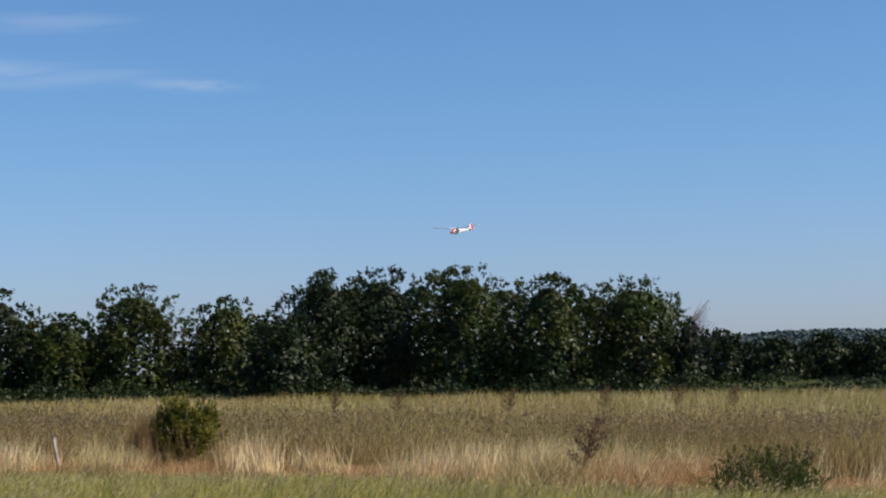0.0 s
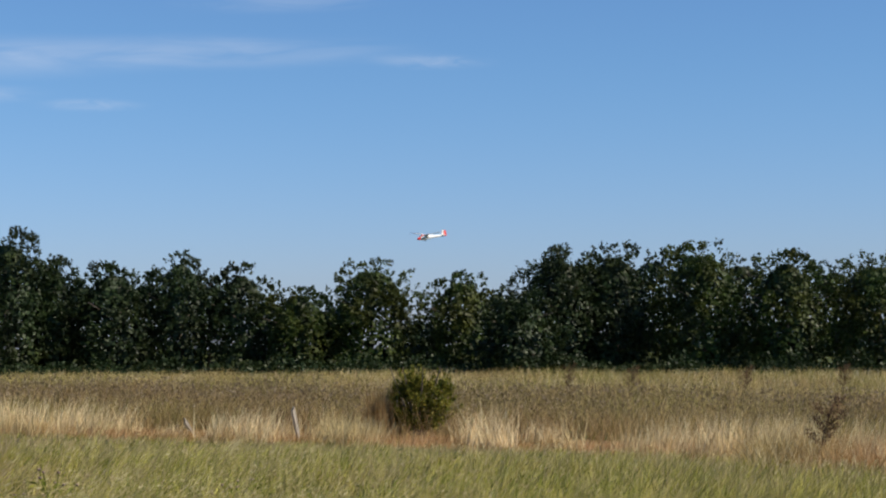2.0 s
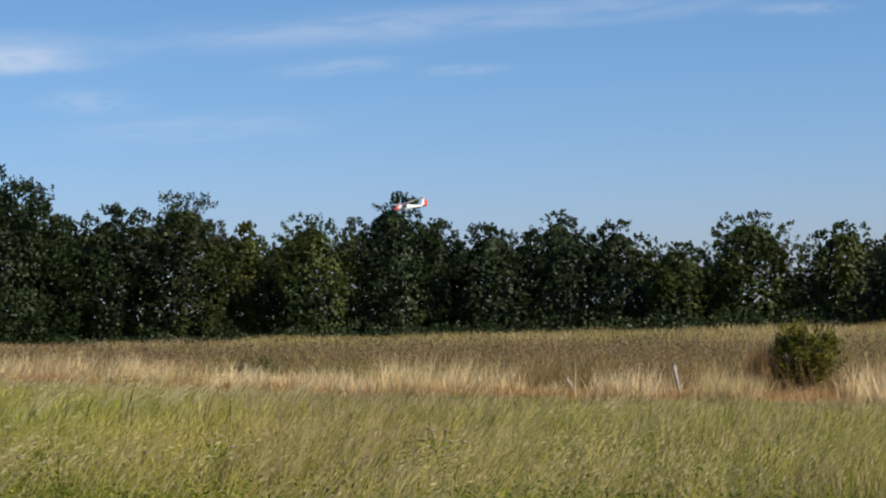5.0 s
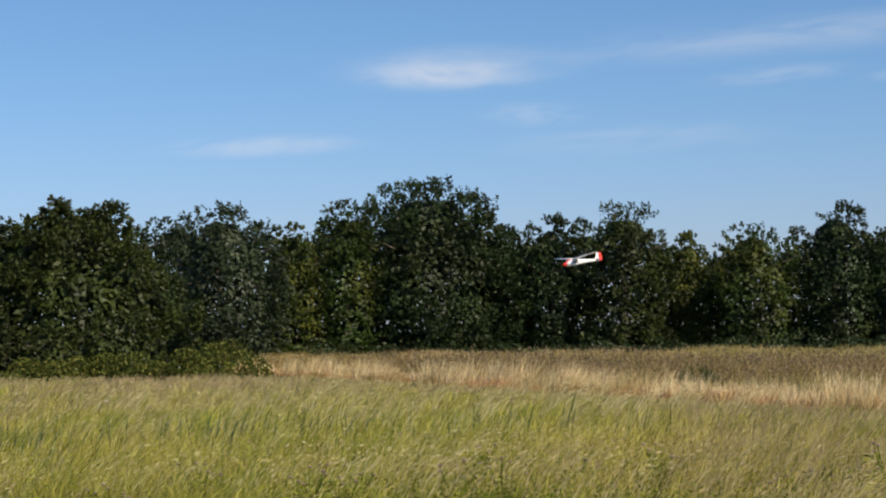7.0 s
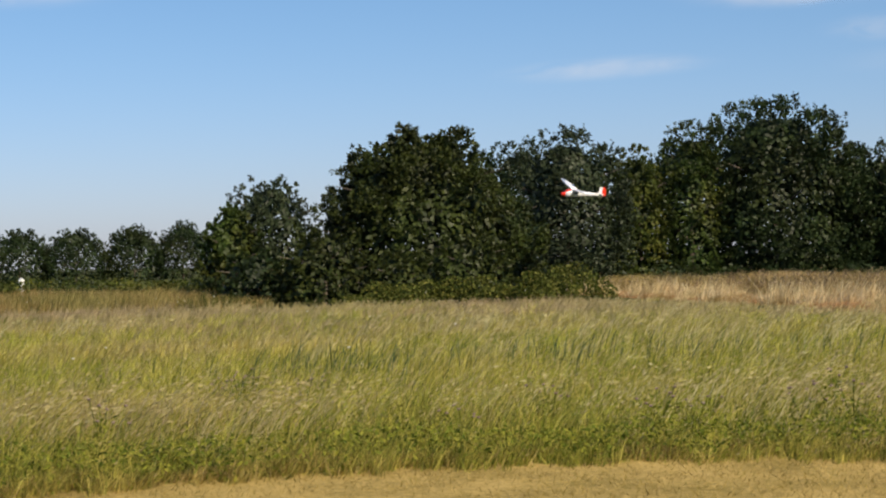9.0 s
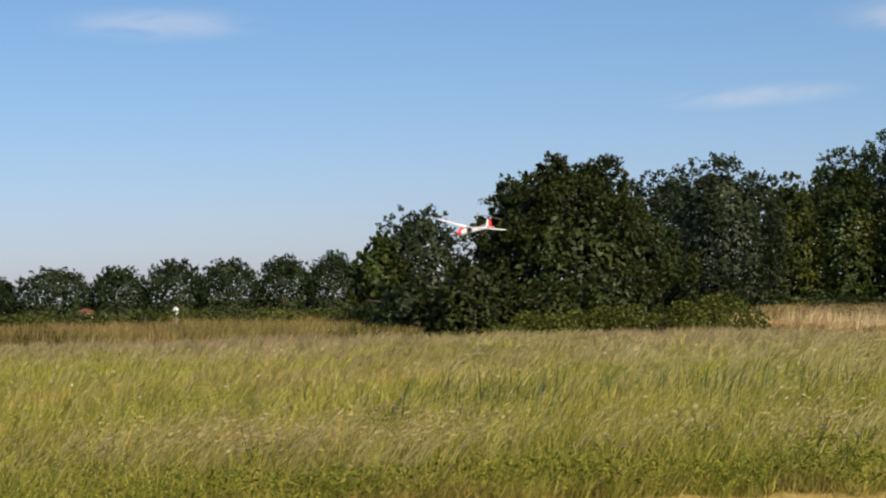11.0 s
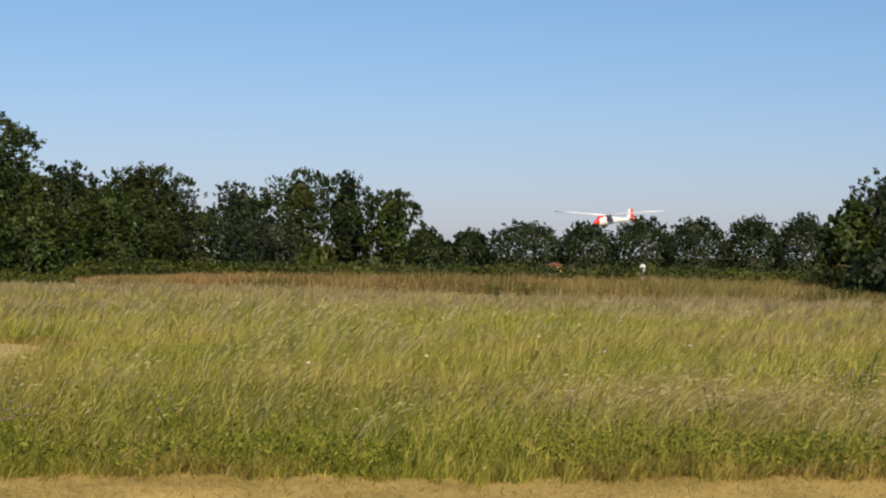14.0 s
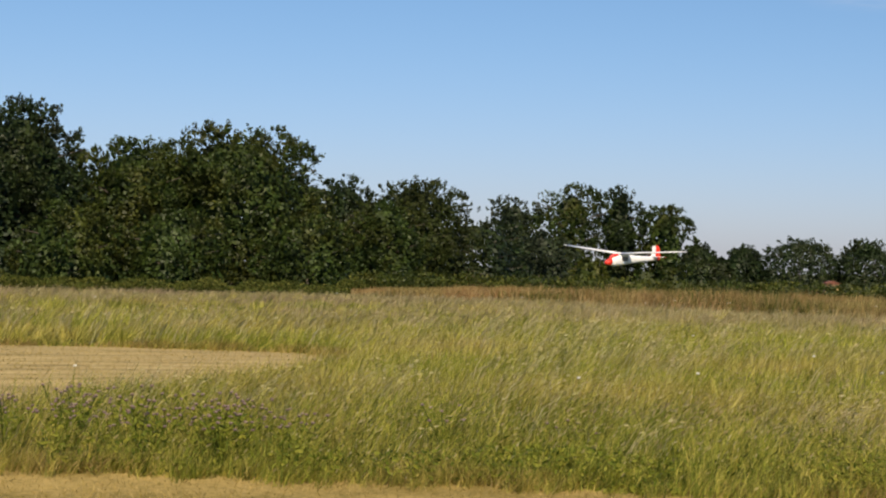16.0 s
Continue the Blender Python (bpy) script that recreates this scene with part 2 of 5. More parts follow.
def smooth(ob):
    ob.data.polygons.foreach_set("use_smooth", [True] * len(ob.data.polygons))
    return ob


def loft(rings, close=True):
    """A bmesh through rings of equal count; its ends are capped."""
    bm = bmesh.new()
    rows = [[bm.verts.new(p) for p in ring] for ring in rings]
    n = len(rows[0])
    for a, b in zip(rows, rows[1:]):
        for i in range(n):
            bm.faces.new((a[i], a[(i + 1) % n], b[(i + 1) % n], b[i]))
    if close:
        bm.faces.new(list(reversed(rows[0])))
        bm.faces.new(rows[-1])
    bmesh.ops.recalc_face_normals(bm, faces=bm.faces)
    return bm


def tube_rings(points, radii, n=7):
    """Rings round a bent line, for limbs and stalks."""
    out = []
    for i, (p, r) in enumerate(zip(points, radii)):
        p = Vector(p)
        a, b = Vector(points[max(i - 1, 0)]), Vector(points[min(i + 1, len(points) - 1)])
        q = (b - a).normalized().to_track_quat("Z", "Y")
        out.append([p + q @ Vector((r * math.cos(k * 2 * math.pi / n), r * math.sin(k * 2 * math.pi / n), 0)) for k in range(n)])
    return out


def polar(az, r):
    return -math.sin(radians(az)) * r, math.cos(radians(az)) * r


def value_noise(x, y, scale, seed=0):
    """Smooth noise of 0 to 1 on the plan, for arrays."""
    g = np.random.default_rng(100 + seed).random((64, 64))
    x, y = np.asarray(x) / scale, np.asarray(y) / scale
    i, j = np.floor(x).astype(int), np.floor(y).astype(int)
    u, v = x - i, y - j
    u, v = u * u * (3 - 2 * u), v * v * (3 - 2 * v)
    c = lambda a, b: g[a % 64, b % 64]
    return (c(i, j) * (1 - u) + c(i + 1, j) * u) * (1 - v) + (c(i, j + 1) * (1 - u) + c(i + 1, j + 1) * u) * v


WIND = np.array([0.80, 0.60])


def blades(x, y, height, width, lean, rng, wild=0.25, sway=0.0, slim=False):
    """Bent tapering blades, one for each point: five corners, a quad and a tip. Returns verts, faces and the tips."""
    n = len(x)
    turn = rng.random(n) * 2 * math.pi
    side = np.stack([np.cos(turn), np.sin(turn)], 1) * width[:, None] * 0.5
    push = WIND * lean[:, None] + rng.normal(0, wild, (n, 2)) + sway
    base = np.stack([x, y], 1)
    if slim:    # far off: one long triangle
        v = np.zeros((n, 3, 3))
        v[:, 0, :2], v[:, 1, :2], v[:, 2, :2] = base - side, base + side, base + push * height[:, None]
        v[:, 2, 2] = height * (1 - 0.12 * np.abs(lean))
        k = np.arange(n)[:, None] * 3
        return v.reshape(-1, 3), np.zeros((0, 4), dtype=int), k + np.array([[0, 1, 2]]), v[:, 2]
    mid = base + push * height[:, None] * 0.38
    tip = base + push * height[:, None]
    v = np.zeros((n, 5, 3))
    v[:, 0, :2], v[:, 1, :2] = base - side, base + side
    v[:, 2, :2], v[:, 3, :2] = mid + side * 0.8, mid - side * 0.8
    v[:, 2, 2] = v[:, 3, 2] = height * 0.58
    v[:, 4, :2] = tip
    v[:, 4, 2] = height * (1 - 0.12 * np.abs(lean))
    k = np.arange(n)[:, None] * 5
    return v.reshape(-1, 3), k + np.array([[0, 1, 2, 3]]), k + np.array([[3, 2, 4]]), v[:, 4]


def flakes(centre, along, across, rng):
    """Small pointed quads at the centres: half-lengths along and across, as vectors."""
    n = len(centre)
    v = np.stack([centre - along, centre + across, centre + along, centre - across], 1)
    return v.reshape(-1, 3), np.arange(n)[:, None] * 4 + np.array([[0, 1, 2, 3]])


def unit(v):
    return v / np.maximum(np.linalg.norm(v, axis=1, keepdims=True), 1e-6)


# ---- ground ----
# the ditch with dry grass runs from the bramble hedge to the right
DITCH = [(-62.0, 70.0), (-50.0, 61.5), (-15.0, 36.0), (-2.0, 30.0), (6.0, 24.0), (14.0, 15.0)]


def ditch_y(x):
    return np.interp(x, [p[0] for p in DITCH], [p[1] for p in DITCH])


def mown_edge(az):
    """How far the short grass before the meadow reaches, by azimuth in degrees."""
    az = np.asarray(az, dtype=float)
    return np.interp(az, [-30, 20, 32, 45, 62, 75, 90], [11.0, 12.5, 14.9, 14.6, 13.5, 13.8, 14.7]) + 0.12 * np.sin(az * 1.7) + 0.08 * np.sin(az * 4.3)


PATCH = [(-17.5, -4), (-19.5, 1.5), (-22.5, 3.7), (-26.5, 6.5), (-30.3, 8.3), (-33.0, 8.2), (-34.6, 5.0), (-36.5, -4)]


def in_patch(x, y):
    inside = np.zeros(len(x), dtype=bool)
    px, py = [p[0] for p in PATCH], [p[1] for p in PATCH]
    for i in range(len(PATCH)):
        j = i - 1
        cut = ((py[i] > y) != (py[j] > y)) & (x < (px[j] - px[i]) * (y - py[i]) / (py[j] - py[i] + 1e-9) + px[i])
        inside ^= cut
    return inside


def build_ground():
    rings = np.concatenate([[0.5], np.geomspace(3, 4200, 40)])
    n = 120
    ang = np.arange(n) * 2 * math.pi / n
    v = np.concatenate([np.stack([np.cos(ang) * r, np.sin(ang) * r, np.full(n, 0.0)], 1) for r in rings] + [np.zeros((1, 3))])
    f = []
    for k in range(len(rings) - 1):
        i = np.arange(n)
        f.append(np.stack([k * n + i, (k + 1) * n + i, (k + 1) * n + (i + 1) % n, k * n + (i + 1) % n], 1))
    i = np.arange(n)
    tri = np.stack([np.full(n, len(v) - 1), i, (i + 1) % n], 1)
    tagged(part("ground", mesh_np("ground", v, [np.concatenate(f), tri], [GROUND])),
           "flat olive-brown meadow ground reaching to the horizon", "ground", kind="structure")
    az = np.arange(-180, 181, 1.0)
    inner = np.array([[*polar(a, 0.01), 0.006] for a in az])
    outer = np.array([[*polar(a, r + 0.35), 0.006] for a, r in zip(az, mown_edge(az))])
    m = len(az)
    k = np.arange(m - 1)
    tagged(part("mown_strip", mesh_np("mown_strip", np.concatenate([inner, outer]), [np.stack([k + 1, k, m + k, m + k + 1], 1)], [MOWN])),
           "short dry mown grass strip before the meadow", "mown grass", kind="structure")
    bm = bmesh.new()
    bm.faces.new([bm.verts.new((x, y, 0.008)) for x, y in PATCH])
    bmesh.ops.recalc_face_normals(bm, faces=bm.faces)
    tagged(part("mown_patch", bm, material=HAY), "pale mown hay patch within the tall meadow", "mown grass", kind="structure")
    xs = np.linspace(-58, 13, 40)
    a = np.stack([xs, ditch_y(xs) - 0.6, np.full(40, 0.010)], 1)
    b = np.stack([xs, ditch_y(xs) + 3.5, np.full(40, 0.010)], 1)
    k = np.arange(39)
    tagged(part("dry_ditch_edge", mesh_np("dry_ditch_edge", np.concatenate([a, b]), [np.stack([k, k + 1, 41 + k, 40 + k], 1)], [DRY_GROUND])),
           "strip of dry reddish litter along the field edge", "field edge", kind="structure")


build_ground()


# ---- trees ----
def limb_mesh(name, stems, mat):
    """Joined tapering tubes: stems is a list of (points, radii)."""
    vs, fs, off = [], [], 0
    for pts, rad in stems:
        rings = tube_rings(pts, rad, 6)
        v = np.array([list(p) for ring in rings for p in ring])
        k = len(rings)
        q = [(r * 6 + i, r * 6 + (i + 1) % 6, (r + 1) * 6 + (i + 1) % 6, (r + 1) * 6 + i) for r in range(k - 1) for i in range(6)]
        vs.append(v)
        fs.append(np.array(q) + off)
        off += len(v)
    return mesh_np(name, np.concatenate(vs), [np.concatenate(fs)], [mat])


SHAPES = {   # half-width by height, as fractions
    "round": ([0.0, 0.12, 0.35, 0.6, 0.8, 0.93, 1.0], [0.70, 0.88, 1.0, 0.95, 0.74, 0.46, 0.12]),
    "broad": ([0.0, 0.15, 0.40, 0.65, 0.85, 0.95, 1.0], [0.80, 0.94, 1.0, 0.92, 0.68, 0.42, 0.15]),
    "tall": ([0.0, 0.2, 0.5, 0.75, 0.9, 1.0], [0.62, 0.88, 1.0, 0.86, 0.55, 0.14]),
    "cap": ([0.0, 0.2, 0.5, 0.75, 0.9, 1.0], [0.88, 1.0, 1.0, 0.88, 0.66, 0.30]),
    "dome": ([0.0, 0.25, 0.5, 0.75, 0.9, 1.0], [0.96, 1.0, 0.93, 0.72, 0.45, 0.15]),
}


def sprays(root, axis, length, girth, per, leaf, rng):
    """Leafy shoots: per leaves along each axis, widest near its foot. Returns places, leaf ways, facings and sizes."""
    i = np.repeat(np.arange(len(root)), per)
    n = len(i)
    f = rng.random(n) ** 0.85
    off = unit(np.cross(axis[i], rng.normal(size=(n, 3))))
    p = root[i] + axis[i] * (length[i] * f)[:, None] + off * (girth[i] * (1.05 - 0.85 * f) * np.sqrt(rng.random(n)))[:, None]
    way = unit(axis[i] * 0.7 + off * 0.6 + rng.normal(0, 0.35, (n, 3)))
    face = unit(off * 0.70 + axis[i] * 0.60 + np.array([0, 0, 0.30]) + rng.normal(0, 0.22, (n, 3)))
    return p, way, face, leaf * (0.55 + 0.8 * rng.random(n)) * (1.15 - 0.4 * f)


def leaf_quads(p, way, face, size, rng, slim=0.46):
    across = unit(np.cross(face, way))
    return flakes(p, way * size[:, None] * 0.78, across * size[:, None] * slim, rng)


def crown_mesh(name, w, h, foot, shape, leaf, count, mat, rng, depth=0.85, lobes=54, spiky=0.0, heart=0.64, coated=0.13):
    """A crown of many small leaves on leafy shoots, gathered in uneven boughs round the limbs."""
    s, prof = SHAPES[shape]
    hh = h - foot
    c, rad = [], []
    for k in range(lobes):
        f = ((k + rng.random()) / lobes) ** 0.85
        rr = np.interp(f, s, prof) * w / 2
        lr = (0.055 + 0.100 * rng.random()) * min(w, hh * 1.1)
        lr *= 0.72 if f > 0.8 else 1.0
        a = rng.random() * 2 * math.pi
        reach = max(rr - lr * 0.70, 0) * (0.76 + 0.32 * rng.random())
        z = foot + min(f * hh, hh - lr * 0.9) - 0.010 * hh
        c.append((math.cos(a) * reach, math.sin(a) * reach * depth, max(z, lr * 0.55)))
        rad.append(lr)
    c, rad = np.array(c), np.array(rad)
    shoots = int(min(max(w * hh * 15.0, 120), 1300, max(count // 9, 120)))
    per = max(8, count // shoots)
    pick = rng.choice(len(c), shoots, p=rad ** 2 / (rad ** 2).sum())
    out = unit(c - np.array([0, 0, foot + hh * 0.42]))
    d = unit(rng.normal(size=(shoots, 3)) + 0.8 * out[pick])
    root = c[pick] + d * (rad[pick] * (0.50 + 0.40 * rng.random(shoots)))[:, None] * np.array([1, depth, 0.92])
    coat = rng.random(shoots) < coated
    k = coat.sum()
    f = rng.random(k) ** 0.9
    a = rng.random(k) * 2 * math.pi
    rr = np.interp(f, s, prof) * w * 0.5 * (0.68 + 0.26 * rng.random(k)) * (0.92 + 0.10 * np.sin(a * 5 + f * 9))
    root[coat] = np.stack([np.cos(a) * rr, np.sin(a) * rr * depth, foot + f * hh * 0.92], 1)
    d[coat] = unit(np.stack([np.cos(a), np.sin(a), 1.6 * (f - 0.45)], 1))
    axis = unit(d * 0.95 + np.array([0, 0, 0.42 + spiky]) + rng.normal(0, 0.28, (shoots, 3)))
    span = 0.054 * math.sqrt(w * hh) * (0.6 + 0.7 * rng.random(shoots))
    p, way, face, size = sprays(root, axis, span * (0.9 + spiky), span * 0.60, per, leaf, rng)
    # the dense inner foliage, where leaf lies on leaf
    k = max(500, int(count * 0.5)) if heart else 0
    f = rng.random(k) ** 0.85
    a = rng.random(k) * 2 * math.pi
    rr = np.interp(f, s, prof) * w * 0.5 * (heart - 0.16 + 0.26 * rng.random(k))
    rr *= np.where(rng.random(k) < np.clip(f - 0.5, 0, 0.4), np.sqrt(rng.random(k)), 1.0)
    inner = np.stack([np.cos(a) * rr, np.sin(a) * rr * depth, foot + f * hh * 0.88], 1)
    side = unit(np.stack([np.cos(a), np.sin(a), 0.5 + 0 * a], 1) + rng.normal(0, 0.45, (k, 3)))
    big = max(min(min(w, hh) * 0.034, 0.19), leaf * 1.4) * (0.7 + 0.6 * rng.random(k))
    p, way = np.concatenate([p, inner]), np.concatenate([way, unit(np.cross(side, rng.normal(size=(k, 3))))])
    face, size = np.concatenate([face, side]), np.concatenate([size, big])
    p[:, 2] = np.maximum(p[:, 2], 0.12 + size * 0.4)
    v, quads = leaf_quads(p, way, face, size, rng)
    return mesh_np(name, v, [quads], [mat])


def tree(az, wide, top, dist, shape, mat, label, leaf=0.122, count=9300, spiky=0.15, foot=0.25, group="trees of the field hedge", kind_name="tree", category="tree", swell=1.42, heart=0.64, coated=0.13):
    """A broadleaf tree at an azimuth; wide: degrees across; top: degrees above the eye."""
    seed = int(abs(az) * 977 + dist * 13) % 100000
    rng = np.random.default_rng(seed)
    h = EYE[2] + dist * math.tan(radians(top))
    w = 2 * dist * math.tan(radians(wide / 2)) * swell
    x, y = polar(az, dist)
    root = new(kind_name)
    root.matrix_basis = pose(x, y, 0, 0, 0, az)
    tagged(root, label, category, group)
    stems = []
    base = max(0.12, h * 0.022)
    top_pt = (rng.normal(0, 0.02) * w, 0, h * 0.8)
    stems.append(([(0, 0, -0.1), (0.05, 0, h * 0.3), top_pt], [base, base * 0.7, base * 0.15]))
    for k in range(7):
        a = k * 2.4 + rng.random()
        z = h * (0.18 + 0.08 * k)
        r = np.interp(z / h, *SHAPES[shape]) * w * 0.42
        e = (math.cos(a) * r, math.sin(a) * r * 0.8, z + h * 0.16)
        stems.append(([(0, 0, z), (e[0] * 0.5, e[1] * 0.5, z + h * 0.10), e], [base * 0.45, base * 0.3, base * 0.1]))
    part("trunk", limb_mesh("trunk", stems, BARK), root)
    count = int(count * min(max(w * h / 46.0, 0.7), 2.5)) if dist < 150 else count
    leaf *= min(max(w * h / 70.0, 1.0), 1.2) if dist < 150 else 1.0
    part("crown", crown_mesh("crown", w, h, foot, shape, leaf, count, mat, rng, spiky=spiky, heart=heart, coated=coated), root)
    return root


DG, FG = "dark green broadleaf tree in the field hedge", "fresh green broadleaf tree in the field hedge"
for az, wide, top, dist, shape, mat, label in [
    (-6.1, 2.9, 2.80, 104, "cap", LEAF_GREEN, FG), (-3.3, 2.3, 2.95, 102, "tall", LEAF_GREEN, FG),
    (-0.7, 2.5, 3.25, 103, "cap", LEAF_GREEN, FG), (2.0, 2.3, 3.25, 105, "round", LEAF_DARK, DG),
    (3.8, 2.4, 3.20, 104, "round", LEAF_DARK, DG), (5.1, 2.2, 1.85, 99, "round", LEAF_DARK, "low dark green tree in the field hedge"),
    (6.9, 2.2, 2.40, 103, "round", LEAF_GREEN, FG), (9.7, 2.4, 2.82, 103, "cap", LEAF_GREEN, FG),
    (12.0, 2.0, 1.95, 102, "round", LEAF_GREEN, "low fresh green tree in the field hedge"), (13.8, 2.0, 2.68, 104, "tall", LEAF_DARK, DG),
    (15.7, 1.9, 3.10, 104, "tall", LEAF_DARK, DG), (17.8, 2.3, 2.68, 104, "round", LEAF_DARK, DG),
    (19.6, 1.6, 2.95, 105, "tall", LEAF_DARK, DG), (21.0, 2.4, 3.72, 104, "round", LEAF_DARK, DG), (23.5, 2.4, 3.15, 103, "broad", LEAF_GREEN, FG),
    (25.5, 1.5, 2.95, 105, "round", LEAF_YELLOW, "yellowing green tree in the field hedge"), (27.5, 2.6, 3.88, 104, "cap", LEAF_OLIVE, "olive green tree with browning crown"),
    (29.8, 2.0, 3.55, 105, "tall", LEAF_DARK, DG), (31.3, 1.5, 3.30, 106, "tall", LEAF_DARK, DG),
    (33.7, 4.2, 4.70, 105, "cap", LEAF_DARK, "tall dark green tree in the field hedge"), (36.3, 2.0, 4.10, 103, "round", LEAF_GREEN, "tall green tree with yellowing side"),
    (37.9, 1.6, 3.45, 102, "tall", LEAF_YELLOW, "yellowing green tree in the field hedge"), (40.2, 3.0, 4.02, 98, "cap", LEAF_GREY, "grey-green tree in the field hedge"),
]:
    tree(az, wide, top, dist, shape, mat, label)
# a second row fills the gaps from behind
for az, wide, top in [(-4.8, 2.8, 2.6), (-2.0, 2.6, 2.9), (0.8, 2.6, 3.1), (3.0, 2.6, 3.0), (5.8, 2.4, 1.9), (8.2, 1.6, 1.0), (10.9, 1.9, 1.5), (12.9, 2.0, 1.7),
                      (14.8, 2.2, 2.3), (16.8, 2.2, 2.3), (18.7, 2.2, 2.3), (20.3, 2.2, 2.7), (22.3, 2.2, 2.7), (24.5, 2.0, 2.5), (26.4, 2.0, 2.5), (28.7, 2.4, 3.35),
                      (30.6, 2.4, 3.1), (32.0, 2.6, 3.6), (34.5, 2.6, 4.1), (36.8, 2.6, 3.6), (38.9, 2.6, 3.5), (41.6, 2.6, 3.7), (43.0, 2.6, 3.3)]:
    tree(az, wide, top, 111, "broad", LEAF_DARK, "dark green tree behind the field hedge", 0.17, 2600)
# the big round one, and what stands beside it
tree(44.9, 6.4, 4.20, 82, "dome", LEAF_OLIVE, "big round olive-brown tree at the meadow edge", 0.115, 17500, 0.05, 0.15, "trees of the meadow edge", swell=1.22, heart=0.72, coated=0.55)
for az, wide, top, dist, shape, mat, label in [
    (42.6, 2.6, 2.6, 84, "round", LEAF_DARK, "dark green tree at the meadow edge"),
    (49.5, 2.9, 2.80, 84, "round", LEAF_GREY, "grey-green tree at the meadow edge"),
    (50.8, 1.6, 1.95, 80, "tall", LEAF_GREEN, "fresh green tree at the meadow edge"),
    (47.9, 2.6, 1.05, 74, "dome", LEAF_OLIVE, "low olive-green bush before the trees"),
    (43.4, 2.4, 0.85, 75, "dome", LEAF_OLIVE, "low olive-green bush before the trees"),
    (50.0, 2.4, 0.45, 76, "dome", LEAF_DARK, "low dark green bush before the trees"),
    (45.6, 2.2, 0.35, 73, "dome", LEAF_OLIVE, "low olive-green bush before the trees"),
]:
    low = top < 1.2
    tree(az, wide, top, dist, shape, mat, label, 0.12, 4500 if low else 8000, 0.1, 0.1, "trees of the meadow edge",
         "bush" if low else "tree", "bush" if low else "tree", coated=0.40)
# the far row of round trees
for az, wide, top in [(52.3, 1.5, 1.45), (53.8, 1.6, 1.33), (55.6, 1.8, 1.28), (57.3, 1.7, 1.28), (59.0, 1.6, 1.12),
                      (61.0, 2.1, 1.13), (62.7, 1.0, 0.88), (64.1, 1.1, 0.90), (63.4, 0.8, 0.45), (50.6, 1.5, 1.35)]:
    tree(az, wide, top, 240, "dome", LEAF_DARK, "round dark green tree in a far row", 0.20, 6000, 0.1, 0.2, "far row of round trees", heart=0.78, coated=0.45)
# the open group of tall trees
for az, wide, top, dist, mat in [(65.2, 1.6, 2.03, 190, LEAF_GREEN), (66.6, 1.5, 2.60, 192, LEAF_DARK), (68.1, 2.2, 2.62, 190, LEAF_GREEN), (69.9, 1.9, 2.2, 194, LEAF_GREY)]:
    tree(az, wide, top, dist, "tall", mat, "tall loose-crowned tree with gaps of sky", 0.22, 5600, 0.25, 0.8, "tall loose-crowned trees", heart=0.40)
for az, wide, top, dist, mat in [(69.1, 2.1, 1.17, 165, LEAF_GREY), (67.5, 1.0, 0.33, 160, LEAF_YELLOW)]:
    tree(az, wide, top, dist, "dome", mat, "round bush before the tall trees", 0.19, 4600, 0.1, 0.1, "round bushes", "bush", "bush")
# the wood on the left
for az, wide, top, dist, shape, mat, label in [
    (72.95, 2.9, 2.72, 125, "cap", LEAF_OLIVE, "olive-brown rounded tree at the wood edge"), (74.0, 2.3, 2.05, 118, "round", LEAF_GREEN, "green tree at the wood edge"),
    (75.2, 1.5, 2.80, 128, "tall", LEAF_DARK, "dark green tree behind the wood edge"), (78.75, 4.4, 4.22, 116, "cap", LEAF_GREEN, "tall green tree at the wood edge"),
    (81.2, 2.6, 3.60, 115, "round", LEAF_GREEN, "tall green tree at the wood edge"), (76.4, 2.6, 1.6, 108, "dome", LEAF_GREEN, "low green tree at the wood edge"),
    (82.0, 3.0, 3.70, 113, "round", LEAF_GREEN, "tall green tree at the wood edge"), (85.4, 3.4, 4.80, 112, "tall", LEAF_DARK, "tall dark green tree at the wood edge"),
    (80.5, 3.0, 1.5, 104, "dome", LEAF_GREEN, "low green tree at the wood edge"), (83.8, 3.0, 1.7, 103, "dome", LEAF_GREEN, "low green tree at the wood edge"),
    (88.6, 3.4, 4.4, 112, "round", LEAF_DARK, "tall dark green tree at the wood edge"), (92.0, 3.4, 4.5, 112, "round", LEAF_GREEN, "tall green tree at the wood edge"),
]:
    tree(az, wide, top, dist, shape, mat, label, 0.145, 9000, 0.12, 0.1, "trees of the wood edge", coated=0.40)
for az, top in [(71.2, 1.5), (73.6, 2.0), (76.3, 2.7), (78.0, 3.2), (80.4, 3.0), (82.2, 2.9), (84.0, 3.2), (86.8, 3.8), (89.8, 3.8)]:
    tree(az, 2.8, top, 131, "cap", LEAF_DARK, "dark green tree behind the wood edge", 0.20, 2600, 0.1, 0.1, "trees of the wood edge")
# the low trees past the hedge, and more hedge on the right
for az, wide, top, dist in [(-8.6, 2.0, 1.14, 190), (-10.3, 2.0, 0.80, 190), (-11.9, 1.8, 0.95, 195), (-13.4, 2.0, 0.85, 195), (-15.2, 2.2, 0.9, 195)]:
    tree(az, wide, top, dist, "dome", LEAF_DARK, "low dark tree past the field", 0.26, 3200, 0.1, 0.1, "low trees past the field", swell=1.3)


